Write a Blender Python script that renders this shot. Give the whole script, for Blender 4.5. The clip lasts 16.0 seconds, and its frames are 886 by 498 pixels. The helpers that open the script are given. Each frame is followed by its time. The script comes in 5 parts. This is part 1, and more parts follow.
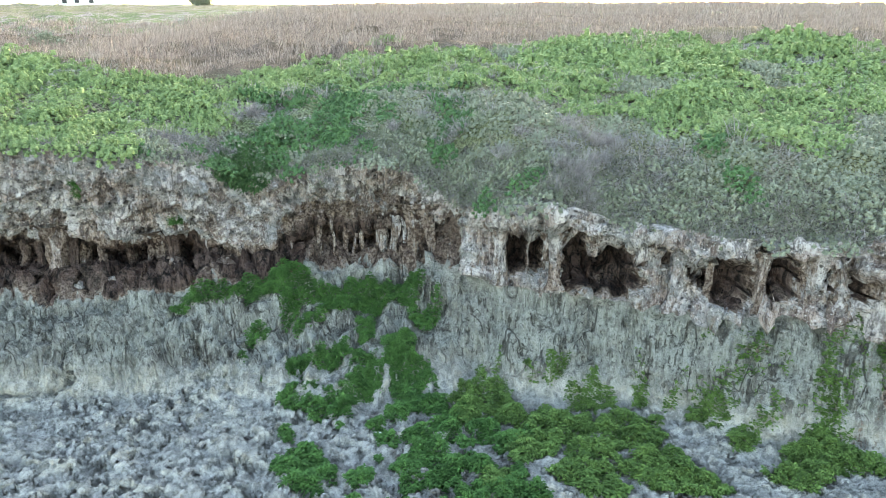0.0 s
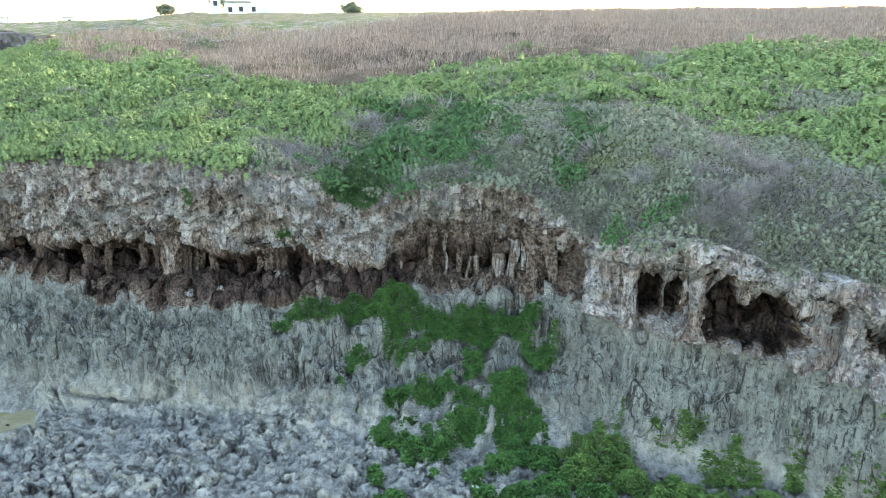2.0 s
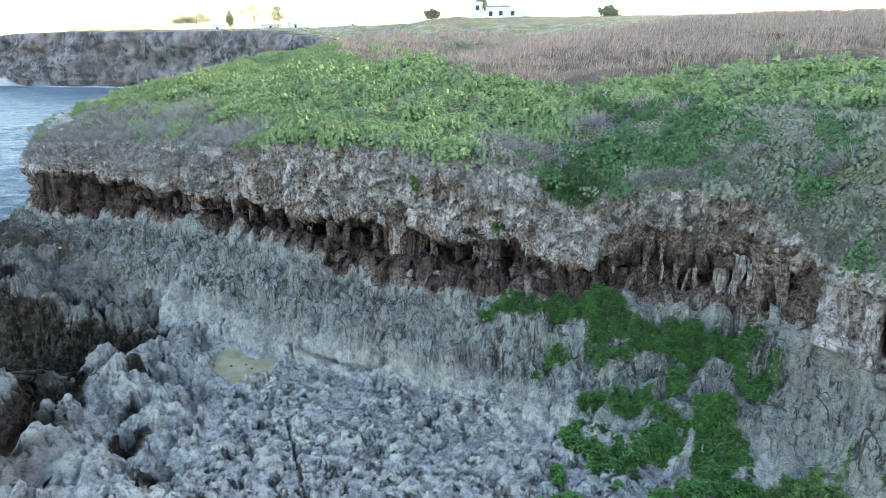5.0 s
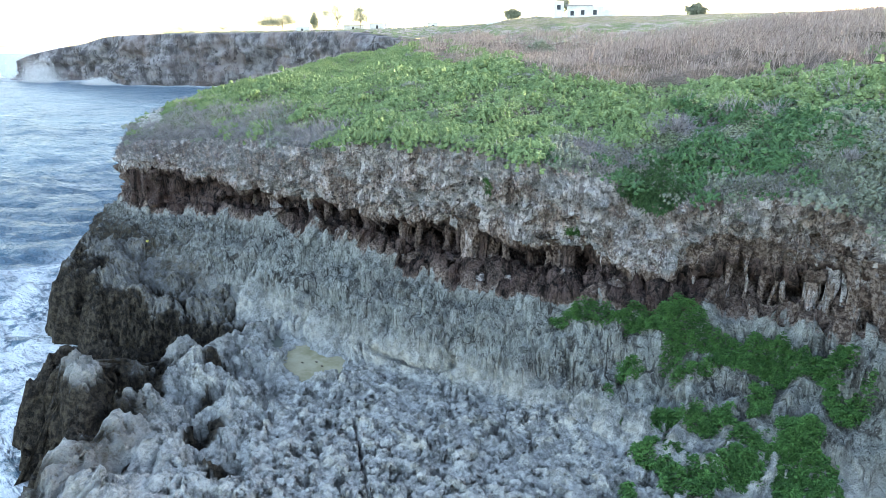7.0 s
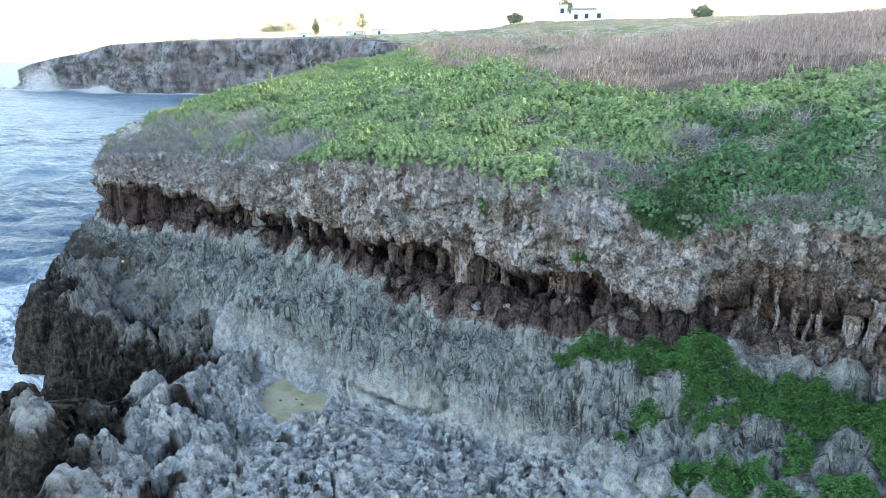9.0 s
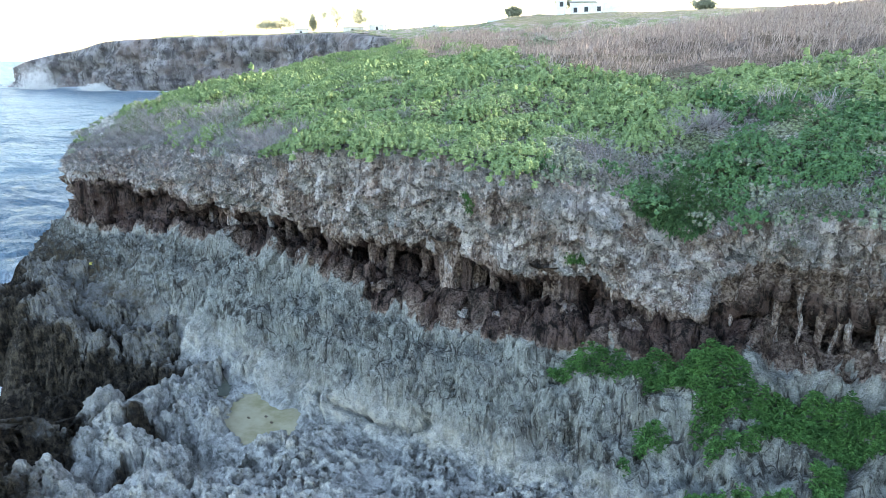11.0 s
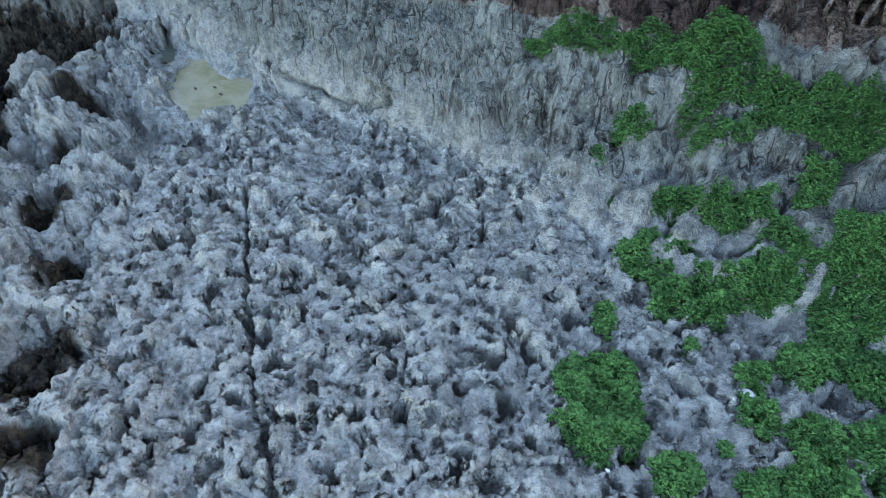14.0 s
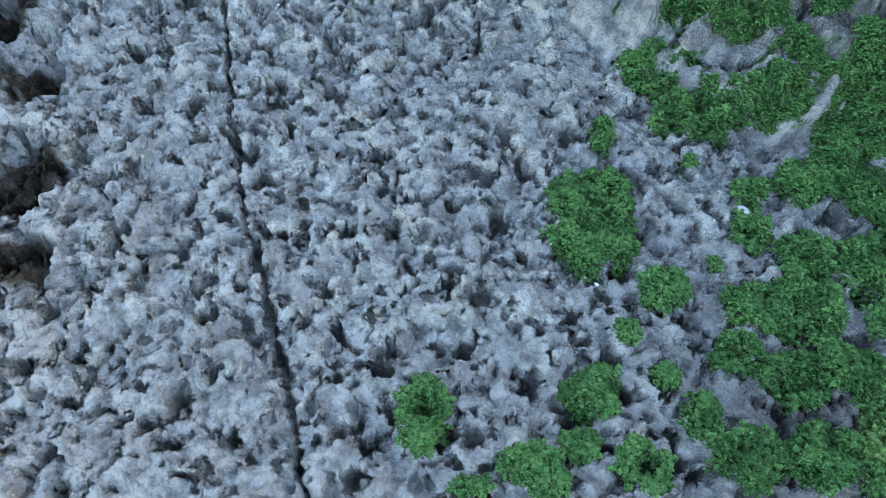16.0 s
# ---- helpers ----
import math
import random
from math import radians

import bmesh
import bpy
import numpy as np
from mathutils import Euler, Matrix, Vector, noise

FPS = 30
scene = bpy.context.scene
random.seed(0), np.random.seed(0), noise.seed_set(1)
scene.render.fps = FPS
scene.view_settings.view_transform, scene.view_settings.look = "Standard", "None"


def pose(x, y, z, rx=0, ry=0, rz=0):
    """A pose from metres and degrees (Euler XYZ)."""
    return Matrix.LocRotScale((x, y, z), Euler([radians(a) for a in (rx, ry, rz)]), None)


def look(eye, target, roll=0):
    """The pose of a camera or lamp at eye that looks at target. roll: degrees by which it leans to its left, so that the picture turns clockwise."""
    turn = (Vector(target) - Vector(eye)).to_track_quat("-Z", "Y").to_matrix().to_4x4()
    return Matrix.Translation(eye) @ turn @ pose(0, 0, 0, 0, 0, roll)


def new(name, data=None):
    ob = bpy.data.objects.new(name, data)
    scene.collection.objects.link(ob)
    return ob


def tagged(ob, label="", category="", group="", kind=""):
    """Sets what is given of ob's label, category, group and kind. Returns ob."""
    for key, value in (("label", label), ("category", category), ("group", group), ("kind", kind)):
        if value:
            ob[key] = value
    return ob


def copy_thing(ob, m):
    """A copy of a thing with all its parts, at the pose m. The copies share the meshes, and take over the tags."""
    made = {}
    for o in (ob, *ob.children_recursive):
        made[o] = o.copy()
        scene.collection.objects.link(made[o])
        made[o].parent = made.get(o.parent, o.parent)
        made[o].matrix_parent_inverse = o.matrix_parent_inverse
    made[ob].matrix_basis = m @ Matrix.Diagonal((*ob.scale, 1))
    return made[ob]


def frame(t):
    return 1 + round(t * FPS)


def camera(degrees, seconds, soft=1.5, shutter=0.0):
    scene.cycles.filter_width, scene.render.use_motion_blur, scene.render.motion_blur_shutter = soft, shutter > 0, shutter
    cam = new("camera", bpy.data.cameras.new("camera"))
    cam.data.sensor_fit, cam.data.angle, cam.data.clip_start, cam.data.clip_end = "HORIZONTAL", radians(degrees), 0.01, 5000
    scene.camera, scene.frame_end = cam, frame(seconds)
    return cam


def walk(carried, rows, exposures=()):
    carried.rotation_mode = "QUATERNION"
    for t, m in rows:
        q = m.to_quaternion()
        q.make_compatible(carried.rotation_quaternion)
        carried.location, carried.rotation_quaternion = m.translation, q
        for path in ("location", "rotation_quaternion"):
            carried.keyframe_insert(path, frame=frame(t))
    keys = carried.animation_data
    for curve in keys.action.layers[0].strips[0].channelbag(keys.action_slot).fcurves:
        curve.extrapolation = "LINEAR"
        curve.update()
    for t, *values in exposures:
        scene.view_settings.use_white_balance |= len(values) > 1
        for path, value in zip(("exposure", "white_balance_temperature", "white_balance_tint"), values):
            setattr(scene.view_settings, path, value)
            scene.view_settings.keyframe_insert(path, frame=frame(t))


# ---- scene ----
cam = camera(64.8, 16.0, soft=0.6)
METRES, EYE, TILT, LEAN, TURN = 20.0, 18.6, -17.3, 0.0, 0.0
ROWS = [
    (0.0, 0.0, 0.0, 0.0, 0.0, 0.0, -0.0),
    (0.5, 0.0019, 0.0181, 0.0016, 2.16, -0.13, -0.66),
    (1.0, 0.0105, 0.0717, 0.0162, 5.33, -0.06, -1.67),
    (1.5, 0.021, 0.142, 0.0382, 8.26, 0.04, -2.59),
    (2.0, 0.0318, 0.1923, 0.0548, 11.02, 0.22, -3.47),
    (2.5, 0.0448, 0.2085, 0.0604, 13.78, 0.07, -4.35),
    (3.0, 0.0573, 0.2101, 0.0615, 16.92, -0.22, -5.31),
    (3.5, 0.0708, 0.2106, 0.058, 20.66, -0.55, -6.43),
    (4.0, 0.0814, 0.2109, 0.053, 24.02, -0.86, -7.41),
    (4.5, 0.0898, 0.2105, 0.0474, 27.16, -1.16, -8.3),
    (5.0, 0.0962, 0.2094, 0.0447, 30.39, -1.63, -9.21),
    (7.5, 0.0795, 0.2571, 0.0624, 36.89, -2.7, -10.49),
    (8.0, 0.0455, 0.3115, 0.079, 36.94, -2.65, -10.37),
    (8.5, 0.0074, 0.3734, 0.0979, 37.0, -2.42, -10.27),
    (9.0, -0.0133, 0.4151, 0.1051, 37.04, -2.35, -10.16),
    (11.5, -0.123, 0.6503, 0.1244, 37.15, -2.59, -9.81),
    (12.0, -0.1628, 0.7218, 0.1343, 37.22, -2.34, -9.75),
    (12.5, -0.1737, 0.7534, 0.1332, 37.11, -5.59, -10.06),
    (13.0, -0.1648, 0.7677, 0.1338, 37.22, -13.94, -10.09),
    (13.5, -0.1491, 0.7786, 0.1317, 37.42, -22.49, -10.17),
    (14.0, -0.1371, 0.7845, 0.1333, 37.55, -31.07, -10.16),
    (14.5, -0.1303, 0.7865, 0.1339, 37.59, -39.62, -10.18),
    (15.0, -0.1318, 0.7937, 0.1374, 37.59, -44.72, -10.1),
    (15.5, -0.1329, 0.8, 0.1236, 37.53, -45.14, -10.12),
    (16.0, -0.1347, 0.8057, 0.1128, 37.51, -45.52, -10.1),
]
walk(cam, [(t, pose(0, 0, EYE, TILT, LEAN, TURN) @ pose(METRES * x, METRES * y, METRES * z, 90 + pitch, roll, yaw)) for t, x, y, z, yaw, pitch, roll in ROWS],
     exposures=[(0.0, 3.22, 8100, 11), (2.0, 2.97, 7800, 11), (5.0, 2.9, 7150, 13), (9.0, 3.0, 6950, 15), (12.5, 2.93, 6950, 14), (14.0, 2.88, 6860, 14), (16.0, 3.04, 6800, 14)])

# ---- sky and sun: low hazy sun behind the land, open shade on the cliff ----
SUN_EL, SUN_AZ = 15.0, 28.0  # degrees; azimuth clockwise from +y
world = bpy.data.worlds.new("world")
scene.world = world
world.use_nodes = True
wn = world.node_tree.nodes
bg = wn["Background"]
sky = wn.new("ShaderNodeTexSky")
sky.sky_type, sky.sun_disc = "NISHITA", False
sky.sun_elevation, sky.sun_rotation = radians(SUN_EL), radians(SUN_AZ)
sky.air_density, sky.dust_density, sky.ozone_density = 1.0, 1.2, 1.0
world.node_tree.links.new(sky.outputs["Color"], bg.inputs["Color"])
bg.inputs["Strength"].default_value = 0.15
lamp = bpy.data.lights.new("sun", "SUN")
lamp.energy, lamp.angle, lamp.color = 1.0, radians(20), (1.0, 0.92, 0.8)
sun = new("sun", lamp)
sd = Vector((math.sin(radians(SUN_AZ)) * math.cos(radians(SUN_EL)), math.cos(radians(SUN_AZ)) * math.cos(radians(SUN_EL)), math.sin(radians(SUN_EL))))
sun.matrix_world = look(sd * 300, (0, 0, 0))

# ---- number tools ----
rng = np.random.default_rng(7)


def curve(pts):
    """A smooth function through (x, value) pairs."""
    xs, vs = np.array(pts, float).T
    h = np.diff(xs)
    s = np.diff(vs) / h
    m = np.concatenate([[s[0]], np.where(s[1:] * s[:-1] > 0, 2 * s[1:] * s[:-1] / (s[1:] + s[:-1] + 1e-9 * np.sign(s[1:] + s[:-1] + 1e-12)), 0), [s[-1]]])

    def f(x):
        x = np.clip(x, xs[0], xs[-1])
        i = np.clip(np.searchsorted(xs, x) - 1, 0, len(h) - 1)
        t = (x - xs[i]) / h[i]
        return (2*t**3 - 3*t**2 + 1) * vs[i] + (t**3 - 2*t**2 + t) * h[i] * m[i] + (3*t**2 - 2*t**3) * vs[i+1] + (t**3 - t**2) * h[i] * m[i+1]
    return f


def smooth(a, b, x):
    t = np.clip((x - a) / (b - a), 0, 1)
    return t * t * (3 - 2 * t)


def hash3(a, b, c, k=0):
    h = (a * 374761393 + b * 668265263 + c * 2147483647 + k * 974634619) & 0xFFFFFFFF
    h = ((h ^ (h >> 13)) * 1274126177) & 0xFFFFFFFF
    h = ((h ^ (h >> 16)) * 2246822519) & 0xFFFFFFFF
    return ((h ^ (h >> 15)) & 0xFFFFFF) / 16777216.0


def vnoise(x, y, z, k=0):
    """Value noise, -1 to 1."""
    xi, yi, zi = (np.floor(v).astype(np.int64) for v in (x, y, z))
    fx, fy, fz = x - xi, y - yi, z - zi
    fx, fy, fz = (v * v * v * (v * (v * 6 - 15) + 10) for v in (fx, fy, fz))
    out = 0
    for dx in (0, 1):
        for dy in (0, 1):
            for dz in (0, 1):
                w = (fx if dx else 1 - fx) * (fy if dy else 1 - fy) * (fz if dz else 1 - fz)
                out = out + w * hash3(xi + dx, yi + dy, zi + dz, k)
    return out * 2 - 1


def fbm(x, y, z, octaves=4, k=0, gain=0.5):
    out, a = 0, 1.0
    for o in range(octaves):
        out = out + a * vnoise(x * 2.03**o + 17.1 * o, y * 2.03**o + 5.3 * o, z * 2.03**o - 9.7 * o, k + o)
        a *= gain
    return out


def ridged(x, y, z, octaves=3, k=0):
    out, a = 0, 1.0
    for o in range(octaves):
        out = out + a * (1 - 2 * np.abs(vnoise(x * 2.1**o + 3.7 * o, y * 2.1**o, z * 2.1**o + 8.1 * o, k + o)))
        a *= 0.5
    return out


def cells(x, y, z, k=0, flat=False):
    """Distance to the nearest of scattered points, one a unit cell."""
    xi, yi, zi = (np.floor(v).astype(np.int64) for v in (x, y, z))
    best = np.full(np.shape(x), 9.0)
    for dx in (-1, 0, 1):
        for dy in (-1, 0, 1):
            for dz in ((0,) if flat else (-1, 0, 1)):
                a, b, c = xi + dx, yi + dy, zi + dz
                d = (a + hash3(a, b, c, k) - x)**2 + (b + hash3(a, b, c, k + 1) - y)**2
                if not flat:
                    d = d + (c + hash3(a, b, c, k + 2) - z)**2
                best = np.minimum(best, d)
    return np.sqrt(best)


def scatter(x, y, k, shape):
    """The tallest of shapes set about scattered points, one a unit cell; shape takes the distance and a random number."""
    xi, yi = np.floor(x).astype(np.int64), np.floor(y).astype(np.int64)
    best = np.zeros(np.shape(x))
    for dx in (-1, 0, 1):
        for dy in (-1, 0, 1):
            a, b = xi + dx, yi + dy
            d = np.hypot(a + hash3(a, b, 0, k) - x, b + hash3(a, b, 0, k + 1) - y)
            best = np.maximum(best, shape(d, hash3(a, b, 0, k + 2)))
    return best


def knob(d, n):
    r = 0.5 + 0.4 * n
    return (0.45 + 0.55 * n) * np.clip(1 - (d / r) ** 2.2, 0, 1) ** 0.6


def hole(d, n):
    r = 0.02 + 0.36 * n
    return (n > 0.4) * (0.2 + 0.8 * n) * smooth(r, 0.62 * r, d)


def build_mesh(name, verts, quads, mats, attrs=None, smooth_faces=True):
    """A mesh from arrays; a quad whose last two corners agree is a triangle."""
    verts, quads = np.asarray(verts, np.float32), np.asarray(quads, np.int32)
    me = bpy.data.meshes.new(name)
    me.vertices.add(len(verts))
    me.vertices.foreach_set("co", verts.ravel())
    n = quads.shape[1]
    me.loops.add(quads.size)
    me.loops.foreach_set("vertex_index", quads.ravel())
    me.polygons.add(len(quads))
    me.polygons.foreach_set("loop_start", np.arange(0, quads.size, n, dtype=np.int32))
    me.polygons.foreach_set("use_smooth", np.full(len(quads), smooth_faces, bool))
    for key, values in (attrs or {}).items():
        me.attributes.new(key, "FLOAT", "POINT").data.foreach_set("value", np.asarray(values, np.float32))
    me.update(calc_edges=True)
    for m in mats if isinstance(mats, (list, tuple)) else [mats]:
        me.materials.append(m)
    return me


def grid_quads(nu, nv, turned=False):
    i = np.arange(nu * nv).reshape(nu, nv)
    q = np.stack([i[:-1, :-1], i[1:, :-1], i[1:, 1:], i[:-1, 1:]], -1).reshape(-1, 4)
    return q[:, ::-1] if turned else q


def part(name, data, parent, label=""):
    ob = new(name, data)
    ob.parent = parent
    return tagged(ob, label)


# ---- materials ----
class Mat:
    """A node material with a principled surface."""

    def __init__(self, name, rough=0.85, spec=0.3):
        self.m = bpy.data.materials.new(name)
        self.m.use_nodes = True
        self.t = self.m.node_tree
        self.b = self.t.nodes["Principled BSDF"]
        self.b.inputs["Roughness"].default_value = rough
        self.b.inputs["Specular IOR Level"].default_value = spec
        self.pos = self.node("ShaderNodeNewGeometry").outputs["Position"]

    def node(self, kind):
        return self.t.nodes.new(kind)

    def link(self, a, b):
        self.t.links.new(a, b)

    def put(self, socket, value):
        if hasattr(value, "is_output"):
            self.link(value, socket)
        else:
            socket.default_value = value

    def stretch(self, sx, sy, sz):
        n = self.node("ShaderNodeVectorMath")
        n.operation = "MULTIPLY"
        self.link(self.pos, n.inputs[0])
        n.inputs[1].default_value = (sx, sy, sz)
        return n.outputs[0]

    def noise(self, scale, detail=6, rough=0.6, vec=None, distort=0.0):
        n = self.node("ShaderNodeTexNoise")
        n.inputs["Scale"].default_value, n.inputs["Detail"].default_value = scale, detail
        n.inputs["Roughness"].default_value, n.inputs["Distortion"].default_value = rough, distort
        self.link(vec or self.pos, n.inputs["Vector"])
        return n.outputs["Fac"]

    def voronoi(self, scale, feature="F1", vec=None):
        n = self.node("ShaderNodeTexVoronoi")
        n.feature = feature
        n.inputs["Scale"].default_value = scale
        self.link(vec or self.pos, n.inputs["Vector"])
        return n.outputs["Distance"]

    def span(self, value, a, b, lo=0.0, hi=1.0):
        n = self.node("ShaderNodeMapRange")
        n.interpolation_type = "SMOOTHSTEP"
        self.put(n.inputs["Value"], value)
        for key, v in (("From Min", a), ("From Max", b), ("To Min", lo), ("To Max", hi)):
            n.inputs[key].default_value = v
        return n.outputs["Result"]

    def mix(self, fac, a, b):
        n = self.node("ShaderNodeMix")
        n.data_type = "RGBA"
        self.put(n.inputs[0], fac)
        self.put(n.inputs[6], a if hasattr(a, "is_output") else (*a, 1))
        self.put(n.inputs[7], b if hasattr(b, "is_output") else (*b, 1))
        return n.outputs[2]

    def math(self, op, a, b=0.0):
        n = self.node("ShaderNodeMath")
        n.operation = op
        self.put(n.inputs[0], a), self.put(n.inputs[1], b)
        return n.outputs[0]

    def attr(self, name):
        n = self.node("ShaderNodeAttribute")
        n.attribute_name = name
        return n.outputs["Fac"]

    def random(self):
        return self.node("ShaderNodeObjectInfo").outputs["Random"]

    def island(self):
        return self.node("ShaderNodeNewGeometry").outputs["Random Per Island"]

    def colour(self, c):
        self.put(self.b.inputs["Base Color"], c if hasattr(c, "is_output") else (*c, 1))
        return self

    def bump(self, height, strength=0.5, distance=0.05):
        n = self.node("ShaderNodeBump")
        n.inputs["Strength"].default_value, n.inputs["Distance"].default_value = strength, distance
        self.link(height, n.inputs["Height"])
        self.link(n.outputs["Normal"], self.b.inputs["Normal"])
        return self


def rock_material():
    """Weathered reef limestone in five states, by the attributes flute (washed wall), face (upper face), brown (fresh
    rock, with painted cave shade), one for sodden or dimmed rock, and pale (scars).
    """
    m = Mat("reef_limestone", 0.93, 0.15)
    fine, mid, wide = m.noise(9, 10, 0.75), m.noise(2.3, 8, 0.68), m.noise(0.35, 5, 0.6)
    spots = m.noise(5.5, 8, 0.7)
    grain = m.noise(1.0, 8, 0.7, m.stretch(3.0, 3.0, 0.26), 0.15)
    runs = m.noise(1.0, 6, 0.6, m.stretch(1.1, 1.1, 0.12), 0.4)
    # the open shelf: pale grey with creamy crests, pit shade painted as dark specks
    grey = m.mix(m.span(mid, 0.37, 0.61), (0.275, 0.278, 0.262), (0.555, 0.558, 0.522))
    grey = m.mix(m.span(m.noise(1.1, 6, 0.6), 0.5, 0.68, 0, 0.6), grey, (0.60, 0.575, 0.495))
    grey = m.mix(m.span(fine, 0.33, 0.42, 0.6, 0), grey, (0.07, 0.07, 0.068))
    # the washed wall: greenish grey, grained up and down
    wall = m.mix(m.span(grain, 0.33, 0.62), (0.115, 0.125, 0.115), (0.40, 0.425, 0.40))
    wall = m.mix(m.span(wide, 0.45, 0.62, 0, 0.5), wall, (0.235, 0.232, 0.215))
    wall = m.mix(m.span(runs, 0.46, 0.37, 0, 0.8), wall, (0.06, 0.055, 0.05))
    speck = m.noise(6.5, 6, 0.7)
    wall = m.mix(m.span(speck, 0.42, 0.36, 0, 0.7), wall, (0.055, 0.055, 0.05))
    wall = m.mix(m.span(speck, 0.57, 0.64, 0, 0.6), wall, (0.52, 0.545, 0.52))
    # dark chips put the shade of short fissures into the wall's colour
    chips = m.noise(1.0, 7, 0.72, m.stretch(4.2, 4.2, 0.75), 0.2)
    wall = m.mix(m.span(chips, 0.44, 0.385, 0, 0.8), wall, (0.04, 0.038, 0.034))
    wall = m.mix(m.span(chips, 0.55, 0.62, 0, 0.5), wall, (0.50, 0.53, 0.505))
    # the upper face: pinkish grey, tan where fresh, blue-grey where old
    face = m.mix(m.span(m.math("MULTIPLY", m.math("ADD", mid, grain), 0.5), 0.43, 0.56), (0.23, 0.207, 0.205), (0.68, 0.635, 0.62))
    face = m.mix(m.span(m.noise(0.7, 7, 0.65), 0.45, 0.57, 0, 0.75), face, m.mix(m.span(grain, 0.4, 0.6), (0.16, 0.105, 0.088), (0.52, 0.40, 0.345)))
    face = m.mix(m.span(m.noise(0.45, 6, 0.6, m.stretch(1, 1, 1.3)), 0.52, 0.62, 0, 0.7), face, (0.37, 0.38, 0.39))
    face = m.mix(m.math("MULTIPLY", m.span(spots, 0.53, 0.60), m.attr("pale")), face, (0.66, 0.62, 0.59))
    # pale flecks; the dark flecks and pocks are painted shade of small pits
    fleck = m.noise(7.5, 5, 0.65)
    face = m.mix(m.span(fleck, 0.58, 0.62, 0, 0.8), face, (0.72, 0.69, 0.67))
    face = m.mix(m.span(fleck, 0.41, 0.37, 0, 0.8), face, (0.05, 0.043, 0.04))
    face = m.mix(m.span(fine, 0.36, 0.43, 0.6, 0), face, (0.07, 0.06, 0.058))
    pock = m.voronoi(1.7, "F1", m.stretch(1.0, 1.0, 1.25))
    pit_shade = m.math("MULTIPLY", m.span(pock, 0.13, 0.24, 0.85, 0), m.span(m.noise(0.8, 3), 0.42, 0.55))
    face = m.mix(pit_shade, face, (0.035, 0.03, 0.03))
    c = m.mix(m.attr("flute"), grey, wall)
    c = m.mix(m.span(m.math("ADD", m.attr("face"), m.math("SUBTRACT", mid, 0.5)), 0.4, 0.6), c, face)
    # fresh brown rock of the notch and the caves, darkened to paint in their shade
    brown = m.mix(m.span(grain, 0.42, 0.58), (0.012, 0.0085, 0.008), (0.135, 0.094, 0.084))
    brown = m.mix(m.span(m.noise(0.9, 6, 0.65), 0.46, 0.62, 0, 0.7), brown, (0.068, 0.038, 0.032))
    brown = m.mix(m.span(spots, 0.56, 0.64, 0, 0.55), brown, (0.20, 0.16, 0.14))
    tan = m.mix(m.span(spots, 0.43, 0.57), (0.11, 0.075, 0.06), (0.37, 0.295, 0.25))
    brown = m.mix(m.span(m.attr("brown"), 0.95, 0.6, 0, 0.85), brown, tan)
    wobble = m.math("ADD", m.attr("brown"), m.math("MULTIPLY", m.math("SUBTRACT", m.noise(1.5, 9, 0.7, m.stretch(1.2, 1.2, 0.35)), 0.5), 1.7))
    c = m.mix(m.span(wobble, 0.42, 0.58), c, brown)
    # rock that the sea keeps wet: olive to black; also used for painted dimness
    sodden = m.mix(m.span(mid, 0.40, 0.64), (0.018, 0.015, 0.012), (0.095, 0.078, 0.056))
    damp = m.math("ADD", m.attr("wet_or_dim"), m.math("MULTIPLY", m.math("SUBTRACT", mid, 0.5), 1.4))
    c = m.mix(m.span(damp, 0.2, 0.85), c, sodden)
    earth = m.mix(m.span(m.noise(7, 7, 0.75), 0.36, 0.64), (0.05, 0.05, 0.038), (0.26, 0.25, 0.225))
    c = m.mix(m.span(m.math("ADD", m.attr("earth"), m.math("SUBTRACT", mid, 0.5)), 0.4, 0.6), c, earth)
    # long thin upright fissures, in two sizes, their inner shade painted dark
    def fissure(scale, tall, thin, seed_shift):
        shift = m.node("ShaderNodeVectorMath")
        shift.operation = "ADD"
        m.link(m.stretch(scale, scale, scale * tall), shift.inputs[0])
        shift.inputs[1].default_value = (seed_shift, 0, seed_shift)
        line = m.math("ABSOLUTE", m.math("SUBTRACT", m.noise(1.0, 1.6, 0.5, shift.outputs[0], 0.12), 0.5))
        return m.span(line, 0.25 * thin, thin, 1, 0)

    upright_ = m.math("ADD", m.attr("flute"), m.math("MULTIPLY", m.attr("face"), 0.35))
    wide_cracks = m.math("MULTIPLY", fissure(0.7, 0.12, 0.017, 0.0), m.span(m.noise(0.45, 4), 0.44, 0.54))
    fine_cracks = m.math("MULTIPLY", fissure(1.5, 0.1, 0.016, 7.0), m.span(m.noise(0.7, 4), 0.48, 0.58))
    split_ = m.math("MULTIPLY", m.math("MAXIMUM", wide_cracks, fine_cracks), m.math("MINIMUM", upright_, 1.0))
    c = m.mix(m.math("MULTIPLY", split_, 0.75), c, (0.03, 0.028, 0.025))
    grit = m.noise(19, 8, 0.8)
    c = m.mix(m.span(grit, 0.36, 0.45, 0.45, 0), c, (0.06, 0.057, 0.054))
    dry = m.math("MULTIPLY", m.span(m.attr("brown"), 0.25, 0.7, 1, 0.2), m.span(m.attr("wet_or_dim"), 0.2, 0.7, 1, 0.1))
    c = m.mix(m.math("MULTIPLY", m.span(grit, 0.55, 0.65, 0, 0.4), dry), c, (0.68, 0.68, 0.66))
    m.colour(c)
    rough = m.math("ADD", m.math("MULTIPLY", fine, 1.0), m.math("ADD", m.math("MULTIPLY", spots, 0.9), m.math("MULTIPLY", m.noise(30, 5, 0.75), 0.3)))
